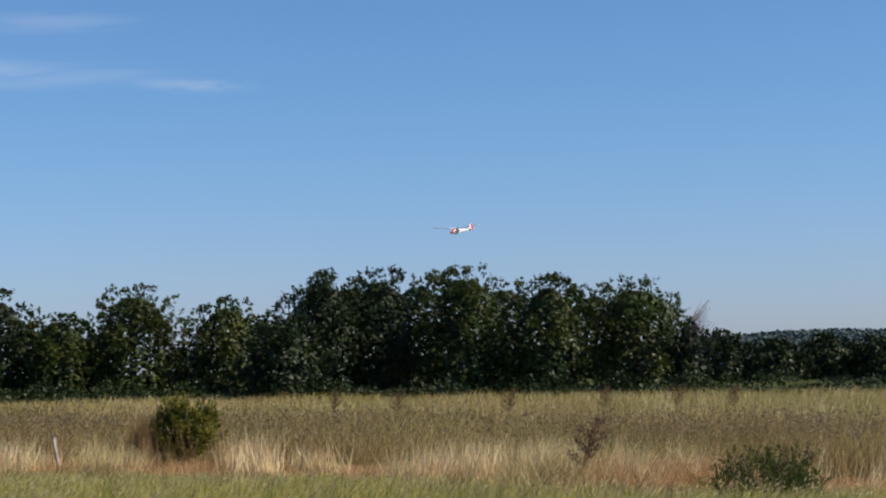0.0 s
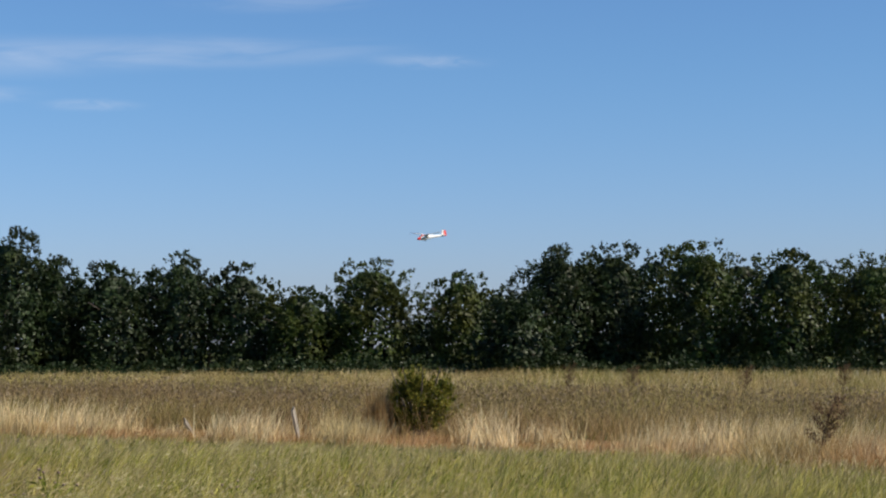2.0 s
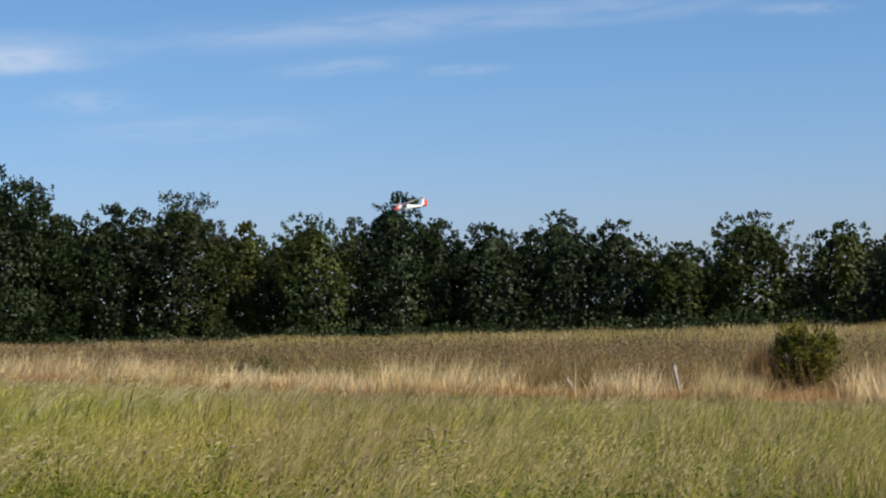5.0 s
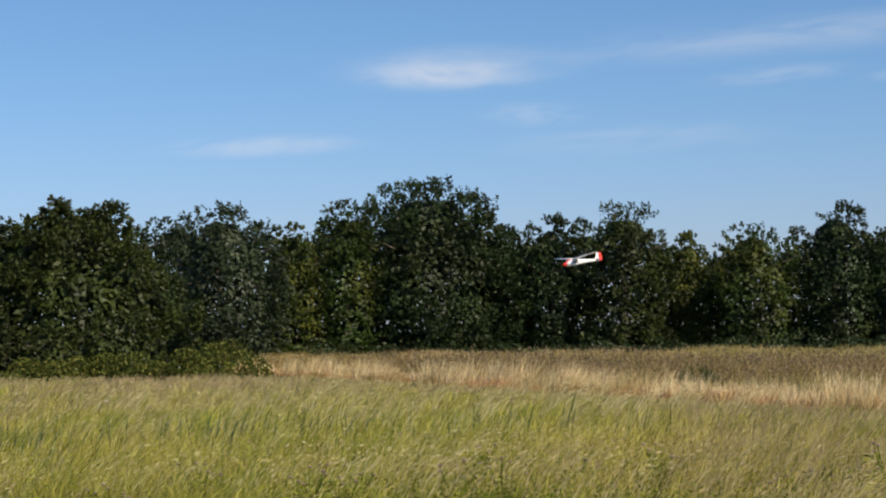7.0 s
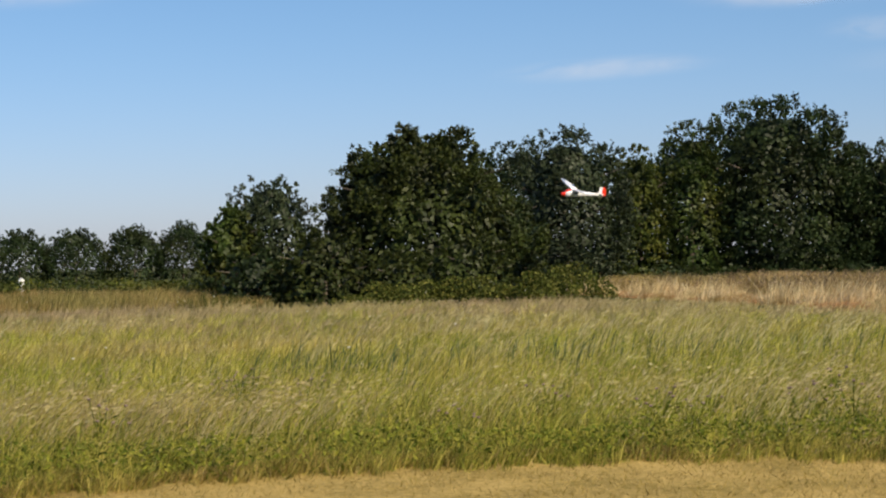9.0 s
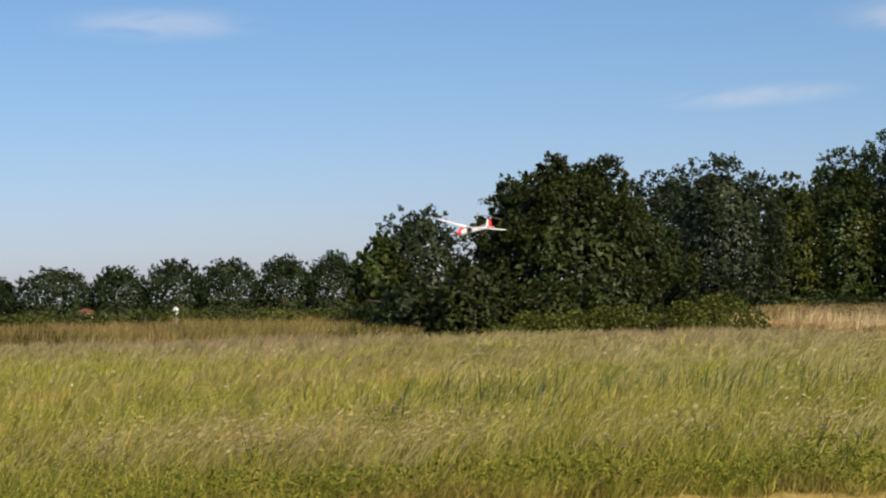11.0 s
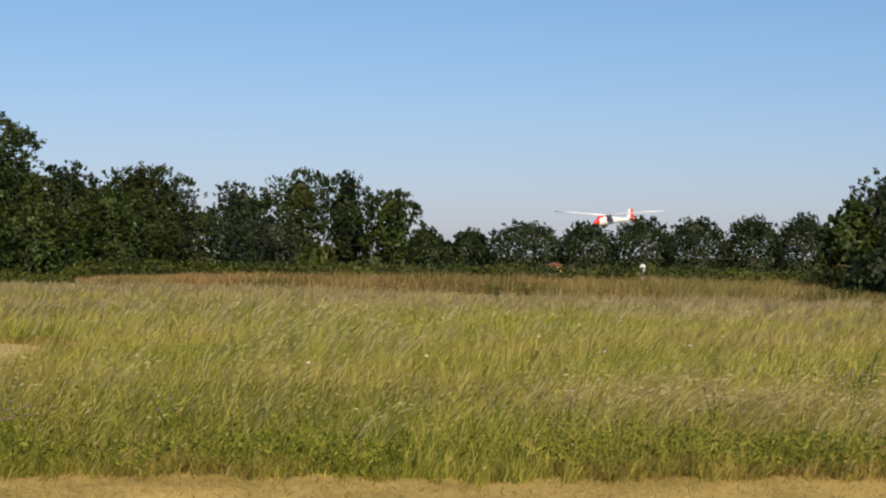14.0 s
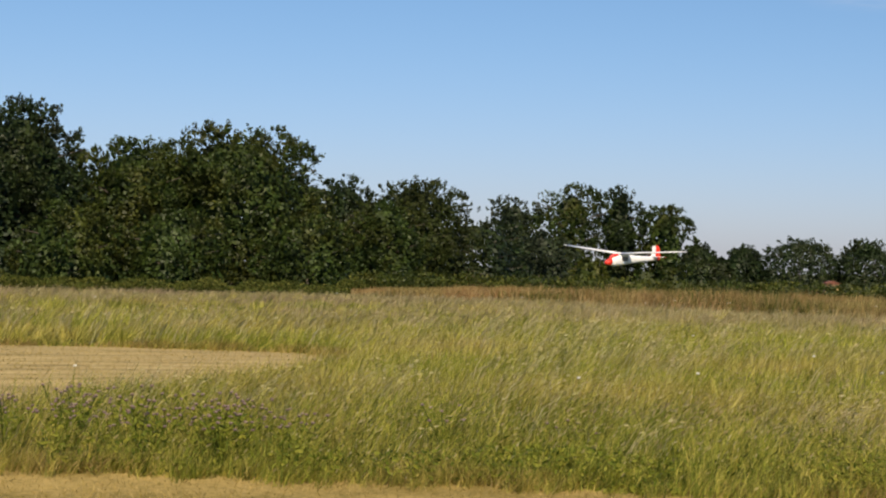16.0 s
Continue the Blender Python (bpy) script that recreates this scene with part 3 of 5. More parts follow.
def bare_tree():
    rng = np.random.default_rng(3)
    x, y = polar(-7.7, 103)
    root = tagged(new("bare_tree"), "half-dead tree with bare grey branches", "tree", "trees of the field hedge")
    root.matrix_basis = pose(x, y, 0, 0, 0, -8)
    stems = [([(0, 0, -0.1), (0.1, 0, 2.4), (0.3, 0, 4.6)], [0.13, 0.09, 0.03])]
    for k in range(48):
        z = 1.6 + 2.8 * rng.random()
        a = rng.normal(0.0, 0.9)
        ln_ = 0.8 + 1.2 * rng.random()
        e = (math.cos(a) * ln_ * 0.75, math.sin(a) * ln_ * 0.7, z + ln_ * 0.75)
        stems.append(([(0.1, 0, z), (e[0] * 0.5, e[1] * 0.5, z + ln_ * 0.3), e], [0.022, 0.015, 0.007]))
    part("trunk", limb_mesh("trunk", stems, BRANCH_GREY), root)
    part("crown", crown_mesh("crown", 2.4, 4.3, 0.2, "round", 0.13, 2600, LEAF_GREY, rng), root)


bare_tree()


def far_hill():
    """The wooded ridge on the horizon."""
    rng = np.random.default_rng(11)
    az = np.linspace(-40, 4, 90)
    top = 1700 * np.tan(np.radians(np.interp(az, [-40, -18, -12.5, -10.5, -9, -5, 4], [0.6, 0.95, 1.08, 1.05, 0.92, 0.7, 0.3])))
    rows = []
    for d, f in ((1500, 0.0), (1600, 0.75), (1700, 1.0), (1850, 0.4)):
        rows.append(np.array([[*polar(a, d), 1.0 + f * t * (1 + 0.02 * math.sin(a * 9))] for a, t in zip(az, top)]))
    v = np.concatenate(rows)
    k = np.arange(89)
    faces = np.concatenate([np.stack([r * 90 + k, r * 90 + k + 1, (r + 1) * 90 + k + 1, (r + 1) * 90 + k], 1) for r in range(3)])
    tagged(part("far_hill", mesh_np("far_hill", v, [faces], [HAZED_LEAF])), "wooded ridge on the horizon, tinted with painted blue haze", "hill", kind="structure")
    n = 15000
    a = -40 + 44 * rng.random(n)
    f = rng.random(n)
    t = np.interp(a, az, top)
    d = 1500 + 200 * f
    p = np.stack([-np.sin(np.radians(a)) * d, np.cos(np.radians(a)) * d, 1 + np.interp(f, [0, .5, 1], [0, .75, 1]) * t + 1.5 * rng.random(n)], 1)
    nrm = unit(rng.normal(size=(n, 3)) + np.array([0, -0.6, 0.6]))
    t1 = unit(np.cross(nrm, rng.normal(size=(n, 3))))
    s = 1.4 + 1.6 * rng.random((n, 1))
    vv, ff = flakes(p, t1 * s, np.cross(nrm, t1) * s * 0.7, rng)
    tagged(part("far_wood", mesh_np("far_wood", vv, [ff], [HAZED_LEAF])), "far wood covering the ridge, tinted with painted blue haze", "woods", kind="stuff")


far_hill()


def thicket(name, spots, label, mat, rng, leaf, per):
    """Low scrub: leaves heaped over the spots (x, y, radius, height)."""
    ps = []
    for x, y, r, h in spots:
        d = unit(rng.normal(size=(per, 3)))
        d[:, 2] = np.abs(d[:, 2])
        p = d * np.array([r, r, h]) * (0.78 + 0.32 * rng.random((per, 1)))
        ps.append(p + np.array([x, y, 0.05]))
    p = np.concatenate(ps)
    n = len(p)
    nrm = unit(rng.normal(size=(n, 3)) + np.array([0, 0, 0.5]))
    t1 = unit(np.cross(nrm, rng.normal(size=(n, 3))))
    s = leaf * (0.6 + 0.8 * rng.random((n, 1)))
    v, f = flakes(p, t1 * s * 0.6, np.cross(nrm, t1) * s * 0.42, rng)
    return tagged(part(name, mesh_np(name, v, [f], [mat])), label, "scrub", kind="stuff")


def scrub():
    rng = np.random.default_rng(21)
    spots = []
    for a in np.arange(39.6, 47.0, 0.42):
        r = 71 + rng.normal(0, 1.3)
        spots.append((*polar(a, r), 0.6 + 0.9 * rng.random(), 0.35 + 1.05 * rng.random() ** 1.7))
    for a in np.arange(75.0, 92.0, 0.5):
        r = 99.5 + rng.normal(0, 1.0)
        spots.append((*polar(a, r), 0.8 + 0.9 * rng.random(), 0.22 + 0.60 * rng.random() ** 1.8))
    thicket("bramble_hedge", spots, "yellow-green bramble scrub at the meadow edge", BRAMBLE, rng, 0.10, 950)
    spots = []
    for a in np.arange(47.0, 75.0, 0.42):
        r = np.interp(a, [47, 55, 66, 75], [78, 92, 104, 106]) + rng.normal(0, 2)
        spots.append((*polar(a, r), 1.0 + 0.5 * rng.random(), 1.02 + 0.20 * rng.random()))
    thicket("low_hedge", spots, "low dark green hedge behind the brown weeds", LEAF_YELLOW, rng, 0.15, 380)
    spots = []
    for a in np.arange(-16.0, 41.0, 0.5):
        r = 99 + rng.normal(0, 1.2)
        spots.append((*polar(a, r), 0.8 + 0.6 * rng.random(), 0.5 + 0.9 * rng.random()))
    thicket("hedge_undergrowth", spots, "dark undergrowth at the foot of the field hedge", LEAF_DARK, rng, 0.15, 260)


scrub()


# ---- grass and weeds ----
def sward(name, rng, near, far, m, per, slim):
    """Meadow grass from near to far: m tufts of per blades each."""
    az = -17 + 110 * rng.random(m)
    r = near * np.exp(rng.random(m) * math.log(far / near))
    x, y = -np.sin(np.radians(az)) * r, np.cos(np.radians(az)) * r
    fringe = 0.45 * (value_noise(x, y, 0.5, 71) - 0.5) + 0.10 * rng.normal(size=m)
    keep = (r > mown_edge(az) + fringe) & (y < ditch_y(x) + rng.normal(0, 0.4, m)) & ~in_patch(x, y)
    keep &= ~((r > 69 + rng.normal(0, 1, m)) & (az > 38) & (az < 52)) & (r < np.interp(az, [38, 52, 62, 75, 90], [72, 70, 72, 96, 100]))
    x, y, r, az = x[keep], y[keep], r[keep], az[keep]
    m = len(x)
    clump = value_noise(x, y, 1.1, 1) * 0.5 + value_noise(x, y, 4.0, 2) * 0.5
    tall = (0.30 + 0.34 * clump) * (0.66 + 0.50 * rng.random(m) * np.interp(r, [22, 50], [1, 0.45]))
    tall *= np.where(az < 40, np.interp(ditch_y(x) - y, [-1, 1, 9], [0.28, 0.35, 1.0]), 1.0)
    tall *= np.interp(r - mown_edge(az), [0, 0.4, 2.0], [0.50, 0.70, 1.0])   # trodden low by the cut edge
    bend = 0.12 + 0.60 * value_noise(x, y, 2.3, 3)
    swing = rng.normal(0, 0.28, (m, 2))
    i = np.repeat(np.arange(m), per)
    n = len(i)
    spread = np.maximum(0.022, r[i] * 0.0017)
    x, y, r, az = x[i] + rng.normal(0, 1, n) * spread, y[i] + rng.normal(0, 1, n) * spread, r[i], az[i]
    h = tall[i] * (0.55 + 0.5 * rng.random(n))
    w = np.maximum(0.0052, r * 0.00037) * (1.35 if slim else 1.0) * (0.6 + 0.8 * rng.random(n))
    v, q, t, tip = blades(x, y, h, w, bend[i], rng, 0.34, swing[i], slim)
    # seed heads on the taller stalks
    head = rng.random(n) < (0.16 if slim else 0.32) * np.clip(value_noise(x, y, 5.0, 4) * 3.4 - 1.0, 0.05, 1.4)
    p = tip[head]
    k = len(p)
    s = (np.maximum(0.026, r[head] * 0.0009) * (0.6 + 0.7 * rng.random(k)))[:, None]
    along = unit(np.stack([WIND[0] + rng.normal(0, 0.3, k), WIND[1] + rng.normal(0, 0.3, k), 0.9 + rng.normal(0, 0.25, k)], 1)) * s
    across = unit(np.cross(along, rng.normal(size=(k, 3)))) * s * 0.16
    hv, hf = flakes(p, along, across, rng)
    # lush green by the cut edge, dusky with ripe heads far out
    tone = r - mown_edge(az) + 7.0 * (value_noise(x, y, 2.5, 8) - 0.5) + (3.5 * rng.normal(size=m))[i]
    lush = (tone < 5.5) | ((az < 24) & (rng.random(m) < 0.5)[i])
    dusky = ~lush & (r + 26 * (value_noise(x, y, 7.0, 9) - 0.5) + (9 * rng.normal(size=m))[i] > 47 + np.interp(az, [55, 70], [0, 11]))
    dusky |= ~lush & (az < 34) & (ditch_y(x) - y < 4 + 3 * rng.normal(size=n))
    dusty = (az < 26) & (rng.random(m) < np.interp(tall, [0.2, 0.6], [0.55, 0.25]))[i]
    lush, dusky = lush & ~dusty, dusky | dusty
    mid = ~lush & ~dusky
    faces, slots = [hf + len(v)], [1]
    for pick, slot in ((mid, 0), (lush, 2), (dusky, 3)):
        faces += [t[pick]] if slim else [q[pick], t[pick]]
        slots += [slot] if slim else [slot, slot]
    tagged(part(name, mesh_np(name, np.concatenate([v, hv]), faces, [MEADOW, HEADS, LUSH, DUSKY], slots)),
           "tall yellow-green meadow grass with pale seed heads", "grass", kind="stuff")


def meadow():
    sward("meadow_grass", np.random.default_rng(31), 11.5, 20.0, 11500, 10, False)
    sward("far_meadow_grass", np.random.default_rng(30), 20.0, 88.0, 43000, 12, True)


def fringe():
    """Short tangled grass that hides the foot of the meadow along its cut edges."""
    rng = np.random.default_rng(29)
    n = 30000
    az = 14 + 79 * rng.random(n)
    r = mown_edge(az) + 0.16 * rng.normal(size=n) + 0.36
    x, y = -np.sin(np.radians(az)) * r, np.cos(np.radians(az)) * r
    k = 26000
    a, f = rng.integers(0, len(PATCH), k), rng.random(k)
    edge = np.array(PATCH)
    px = edge[a, 0] * (1 - f) + edge[(a + 1) % len(edge), 0] * f + rng.normal(0, 0.20, k)
    py = edge[a, 1] * (1 - f) + edge[(a + 1) % len(edge), 1] * f + rng.normal(0, 0.20, k)
    x, y = np.concatenate([x, px]), np.concatenate([y, py])
    n = len(x)
    h = (0.05 + 0.17 * value_noise(x, y, 0.45, 72)) * (0.5 + 0.8 * rng.random(n))
    v, q, t, tip = blades(x, y, h, np.maximum(0.009, np.hypot(x, y) * 0.00060), 0.2 + 0.4 * rng.random(n), rng, 0.5, slim=True)
    dry = value_noise(x, y, 0.6, 73) + 0.3 * rng.normal(size=n) > 0.55
    me = mesh_np("fringe_grass", v, [t[~dry], t[dry]], [LUSH, STUBBLE], [0, 1])
    tagged(part("fringe_grass", me), "short tangled grass along the cut meadow edge", "grass", kind="stuff")


def herbs():
    """Broad leaves along the cut edge of the meadow and in patches within it."""
    rng = np.random.default_rng(32)
    n = 62000
    az = -15 + 107 * rng.random(n)
    r = mown_edge(az) + 0.1 + np.abs(rng.normal(0, 1.0, n))
    far = rng.random(n) < 0.20
    r[far] = mown_edge(az[far]) + 12 * rng.random(far.sum())
    x, y = -np.sin(np.radians(az)) * r, np.cos(np.radians(az)) * r
    keep = (value_noise(x, y, 0.9, 6) * 0.6 + value_noise(x, y, 2.6, 66) * 0.4 + 0.05 * rng.normal(size=n) > 0.47) & ~in_patch(x, y) & (y < ditch_y(x))
    x, y = x[keep], y[keep]
    n = len(x)
    z = 0.02 + 0.31 * rng.random(n) ** 1.2 * (0.5 + 0.7 * value_noise(x, y, 1.3, 7))
    nrm = unit(rng.normal(size=(n, 3)) + np.array([0, 0, 0.7]))
    t1 = unit(np.cross(nrm, rng.normal(size=(n, 3))))
    s = 0.026 * (0.5 + 0.9 * rng.random((n, 1)))
    v, f = flakes(np.stack([x, y, z], 1), t1 * s, np.cross(nrm, t1) * s * 0.32, rng)
    tagged(part("meadow_herbs", mesh_np("meadow_herbs", v, [f], [HERB])), "dark green leafy herbs low in the meadow", "herbs", kind="stuff")


def reeds():
    rng = np.random.default_rng(33)
    xs, ys = [], []
    for az, r, s, k in [(48.6, 25.5, 0.65, 78), (46.6, 26, 1.04, 66), (44.8, 26.5, 0.91, 96), (42.2, 26, 1.04, 48), (40.6, 27, 0.65, 84), (37.6, 27.5, 0.91, 72),
                        (35.0, 27, 1.04, 78), (32.4, 28, 0.78, 48), (29, 28, 0.78, 36)] :
        cx, cy = polar(az, r)
        stray = 0.6 + 2.2 * rng.random(k)
        xs.append(cx + rng.normal(0, s, k) * stray)
        ys.append(cy + rng.normal(0, s, k) * stray)
    x, y = np.concatenate(xs), np.concatenate(ys)
    n = len(x)
    v, q, t, tip = blades(x, y, 0.34 + 0.44 * rng.random(n) ** 1.4, 0.012 + 0.012 * rng.random(n), 0.05 + 0.35 * rng.random(n), rng, 0.16)
    tagged(part("reed_patch", mesh_np("reed_patch", v, [q, t], [REED])), "blue-green reed blades standing out of the meadow", "reeds", kind="stuff")


def straw():
    """Golden tufts along the ditch over a low reddish litter of dry grass."""
    rng = np.random.default_rng(34)
    n = 36000
    x = -56 + 69 * rng.random(n) ** 0.85
    y = ditch_y(x) - 0.9 + np.abs(rng.normal(0, 1.3, n))
    r = np.hypot(x, y)
    low = (0.12 + 0.20 * value_noise(x, y, 1.4, 11)) * (0.5 + 0.7 * rng.random(n))
    w = np.maximum(0.007, r * 0.00036) * (0.6 + 0.8 * rng.random(n))
    v, q, t, tip = blades(x, y, low, w, 0.05 + 0.5 * rng.random(n), rng, 0.45, slim=True)
    tagged(part("dry_litter_grass", mesh_np("dry_litter_grass", v, [t], [LITTER])), "low reddish dry grass along the field edge", "dry grass", kind="stuff")
    m = 1700
    tx = np.concatenate([-56 + 68 * rng.random(m - 350) ** 0.9, -11 + 22 * rng.random(350)])
    ty = ditch_y(tx) - 0.5 + 2.6 * rng.random(m) ** 1.4
    az, tr = np.degrees(np.arctan2(-tx, ty)), np.hypot(tx, ty)
    clear = np.zeros(m, dtype=bool)
    for a, half, far in ((8.2, 1.35, 34.6), (12.1, 0.8, 34.9), (15.3, 0.7, 35.9), (-4.1, 0.6, 25.3)):
        clear |= (np.abs(az - a) < half) & (tr < far)
    keep = ~clear & (rng.random(m) < np.clip(2.8 * value_noise(tx, ty, 1.7, 12) - 0.95, 0.05, 1))
    tx, ty, tr = tx[keep], ty[keep], tr[keep]
    m = len(tx)
    per = 64
    size = (0.24 + 0.58 * rng.random(m) ** 2) * (0.65 + 0.8 * value_noise(tx, ty, 2.5, 13))
    i = np.repeat(np.arange(m), per)
    n = len(i)
    spread = 0.09 + 0.11 * size[i]
    gx, gy = rng.normal(0, 1, n) * spread, rng.normal(0, 1, n) * spread
    h = size[i] * (0.35 + 0.65 * rng.random(n))
    w = np.maximum(0.008, tr[i] * 0.00048) * (0.6 + 0.8 * rng.random(n))
    v, q, t, tip = blades(tx[i] + gx, ty[i] + gy, h, w, 0.10 + 0.25 * rng.random(n), rng, 0.24, rng.normal(0, 0.20, (m, 2))[i], True)
    tagged(part("straw_grass", mesh_np("straw_grass", v, [t], [STRAW])), "golden dry grass tufts along the field edge", "dry grass", kind="stuff")


def red_tufts():
    """Matted reddish grass and a few pale stalks by the tall dead dock."""
    rng = np.random.default_rng(28)
    m = 130
    az, r = -8.8 + 6.2 * rng.random(m) ** 0.8, 24.6 + 3.4 * rng.random(m)
    x, y = -np.sin(np.radians(az)) * r, np.cos(np.radians(az)) * r
    i = np.repeat(np.arange(m), 80)
    n = len(i)
    size = (0.28 + 0.34 * rng.random(m))[i]
    pale = (rng.random(m) < 0.30)[i] & (rng.random(n) < 0.4)
    h = np.where(pale, size * 1.5, size) * (0.4 + 0.6 * rng.random(n))
    v, q, t, tip = blades(x[i] + rng.normal(0, 0.17, n), y[i] + rng.normal(0, 0.17, n), h, 0.009 + 0.007 * rng.random(n), 0.1 + 0.2 * rng.random(n), rng, 0.5,
                          rng.normal(0, 0.3, (m, 2))[i], True)
    me = mesh_np("red_grass", v, [t[~pale], t[pale]], [LITTER, STRAW], [0, 1])
    tagged(part("red_grass", me), "matted reddish dry grass with pale stalks", "dry grass", kind="stuff")


def gold_start(az):
    """Where the yellow-green grass behind the weeds begins, by azimuth."""
    return np.interp(az, [-17, -5, 5, 15, 25, 39], [44, 50, 58, 71, 86, 95])


def weed_field():
    rng = np.random.default_rng(35)
    n = 125000
    az = -17 + 59 * rng.random(n)
    r = 22 * np.exp(rng.random(n) * math.log(92 / 22))
    x, y = -np.sin(np.radians(az)) * r, np.cos(np.radians(az)) * r
    keep = (y > ditch_y(x) + 1.2 + np.abs(rng.normal(0, 0.7, n))) & (x > -60) & (r < gold_start(az) + 3 * rng.normal(size=n))
    x, y, r, az = x[keep], y[keep], r[keep], az[keep]
    n = len(x)
    lump = value_noise(x, y, 0.8, 25) * 0.4 + value_noise(x, y, 2.0, 21) * 0.35 + value_noise(x, y, 7.0, 22) * 0.25
    h = (0.34 + 0.56 * lump) * (0.7 + 0.4 * rng.random(n))
    w = np.maximum(0.008, r * 0.00042) * (0.6 + 0.8 * rng.random(n))
    v, q, t, tip = blades(x, y, h, w, 0.1 + 0.1 * rng.random(n), rng, 0.5, slim=True)
    head = np.flatnonzero(rng.random(n) < 0.15 + 0.6 * value_noise(x, y, 3.2, 24))
    head = np.concatenate([head, head[rng.random(len(head)) < 0.7]])
    p = tip[head] + rng.normal(0, 0.05, (len(head), 3)) * np.array([1, 1, 1.6])
    m = len(p)
    s = (np.maximum(0.016, r[head] * 0.00055) * (0.5 + 0.8 * rng.random(m)))[:, None]
    along = unit(rng.normal(size=(m, 3))) * s
    across = unit(np.cross(along, rng.normal(size=(m, 3)))) * s * 0.8
    hv, hf = flakes(p, along, across, rng)
    green = rng.random(n) < np.clip(value_noise(x, y, 5.0, 23) * 1.9 - 0.85, 0.02, 0.7) * np.interp(az, [-17, -3, 12], [1.9, 1.3, 0.45])
    me = mesh_np("weed_field", np.concatenate([v, hv]), [t[~green], t[green], hf + len(v)], [WEED, FLUFF, GOLD], [0, 2, 1])
    tagged(part("weed_field", me), "grey-brown dry thistle field gone to seed", "weeds", kind="stuff")


def gold_band():
    rng = np.random.default_rng(36)
    n = 64000
    az = -17 + 56 * rng.random(n)
    first = gold_start(az)
    r = first + (99 - first) * rng.random(n) ** 1.2
    x, y = -np.sin(np.radians(az)) * r, np.cos(np.radians(az)) * r
    tuft = value_noise(x, y, 2.2, 31)
    h = (0.42 + 0.42 * tuft) * (0.7 + 0.4 * rng.random(n))
    v, q, t, tip = blades(x, y, h, r * 0.00046 * (0.6 + 0.8 * rng.random(n)), 0.1 + 0.1 * rng.random(n), rng, 0.38, slim=True)
    pale = (value_noise(x, y, 1.3, 32) > 0.66) & (rng.random(n) < 0.6)
    me = mesh_np("yellow_grass_band", v, [t[~pale], t[pale]], [GOLD, STRAW], [0, 1])
    tagged(part("yellow_grass_band", me), "yellow-green tall grass at the far field edge", "grass", kind="stuff")


def rust_band():
    rng = np.random.default_rng(37)
    n = 52000
    az = 49.5 + 25.5 * rng.random(n) ** 0.8
    r = np.interp(az, [49, 52, 62, 75, 92], [70, 72, 74, 98, 101]) + np.interp(az, [49, 54, 66, 75, 92], [3, 14, 20, 6, 3]) * rng.random(n)
    x, y = -np.sin(np.radians(az)) * r, np.cos(np.radians(az)) * r
    h = (0.48 + 0.40 * value_noise(x, y, 0.9, 43) + 0.45 * value_noise(x, y, 2.6, 41)) * (0.55 + 0.55 * rng.random(n)) * np.interp(az, [49.5, 52, 69, 75], [0.40, 0.90, 0.86, 0.34])
    v, q, t, tip = blades(x, y, h, r * 0.00046 * (0.6 + 0.8 * rng.random(n)), 0.06 + 0.1 * rng.random(n), rng, 0.32, slim=True)
    green = rng.random(n) < np.clip(value_noise(x, y, 3.0, 42) * 1.7 - 0.72, 0.04, 0.6)
    tagged(part("dock_band", mesh_np("dock_band", v, [t[~green], t[green]], [RUST, BRAMBLE], [0, 1])), "rusty brown dock stalks mixed with green along the far meadow edge", "weeds", kind="stuff")


def stubble():
    rng = np.random.default_rng(38)
    n = 38000
    az = 15 + 78 * rng.random(n)
    r = 10.8 + 4.4 * rng.random(n)
    keep = r < mown_edge(az) + 0.12
    az, r = az[keep], r[keep]
    x, y = -np.sin(np.radians(az)) * r, np.cos(np.radians(az)) * r
    k = 18000
    px, py = -37 + 20 * rng.random(k), -3.8 + 12 * rng.random(k)
    ok = in_patch(px, py)
    x, y = np.concatenate([x, px[ok]]), np.concatenate([y, py[ok]])
    n = len(x)
    r = np.hypot(x, y)
    v, q, t, tip = blades(x, y, (0.025 + 0.035 * rng.random(n)) * (0.6 + 0.8 * value_noise(x, y, 0.7, 51)), np.maximum(0.007, r * 0.00045), 0.8 * rng.normal(size=n), rng, 0.9, slim=True)
    tagged(part("mown_stubble", mesh_np("mown_stubble", v, [t], [STUBBLE])), "short straw-coloured mown stubble", "grass", kind="stuff")


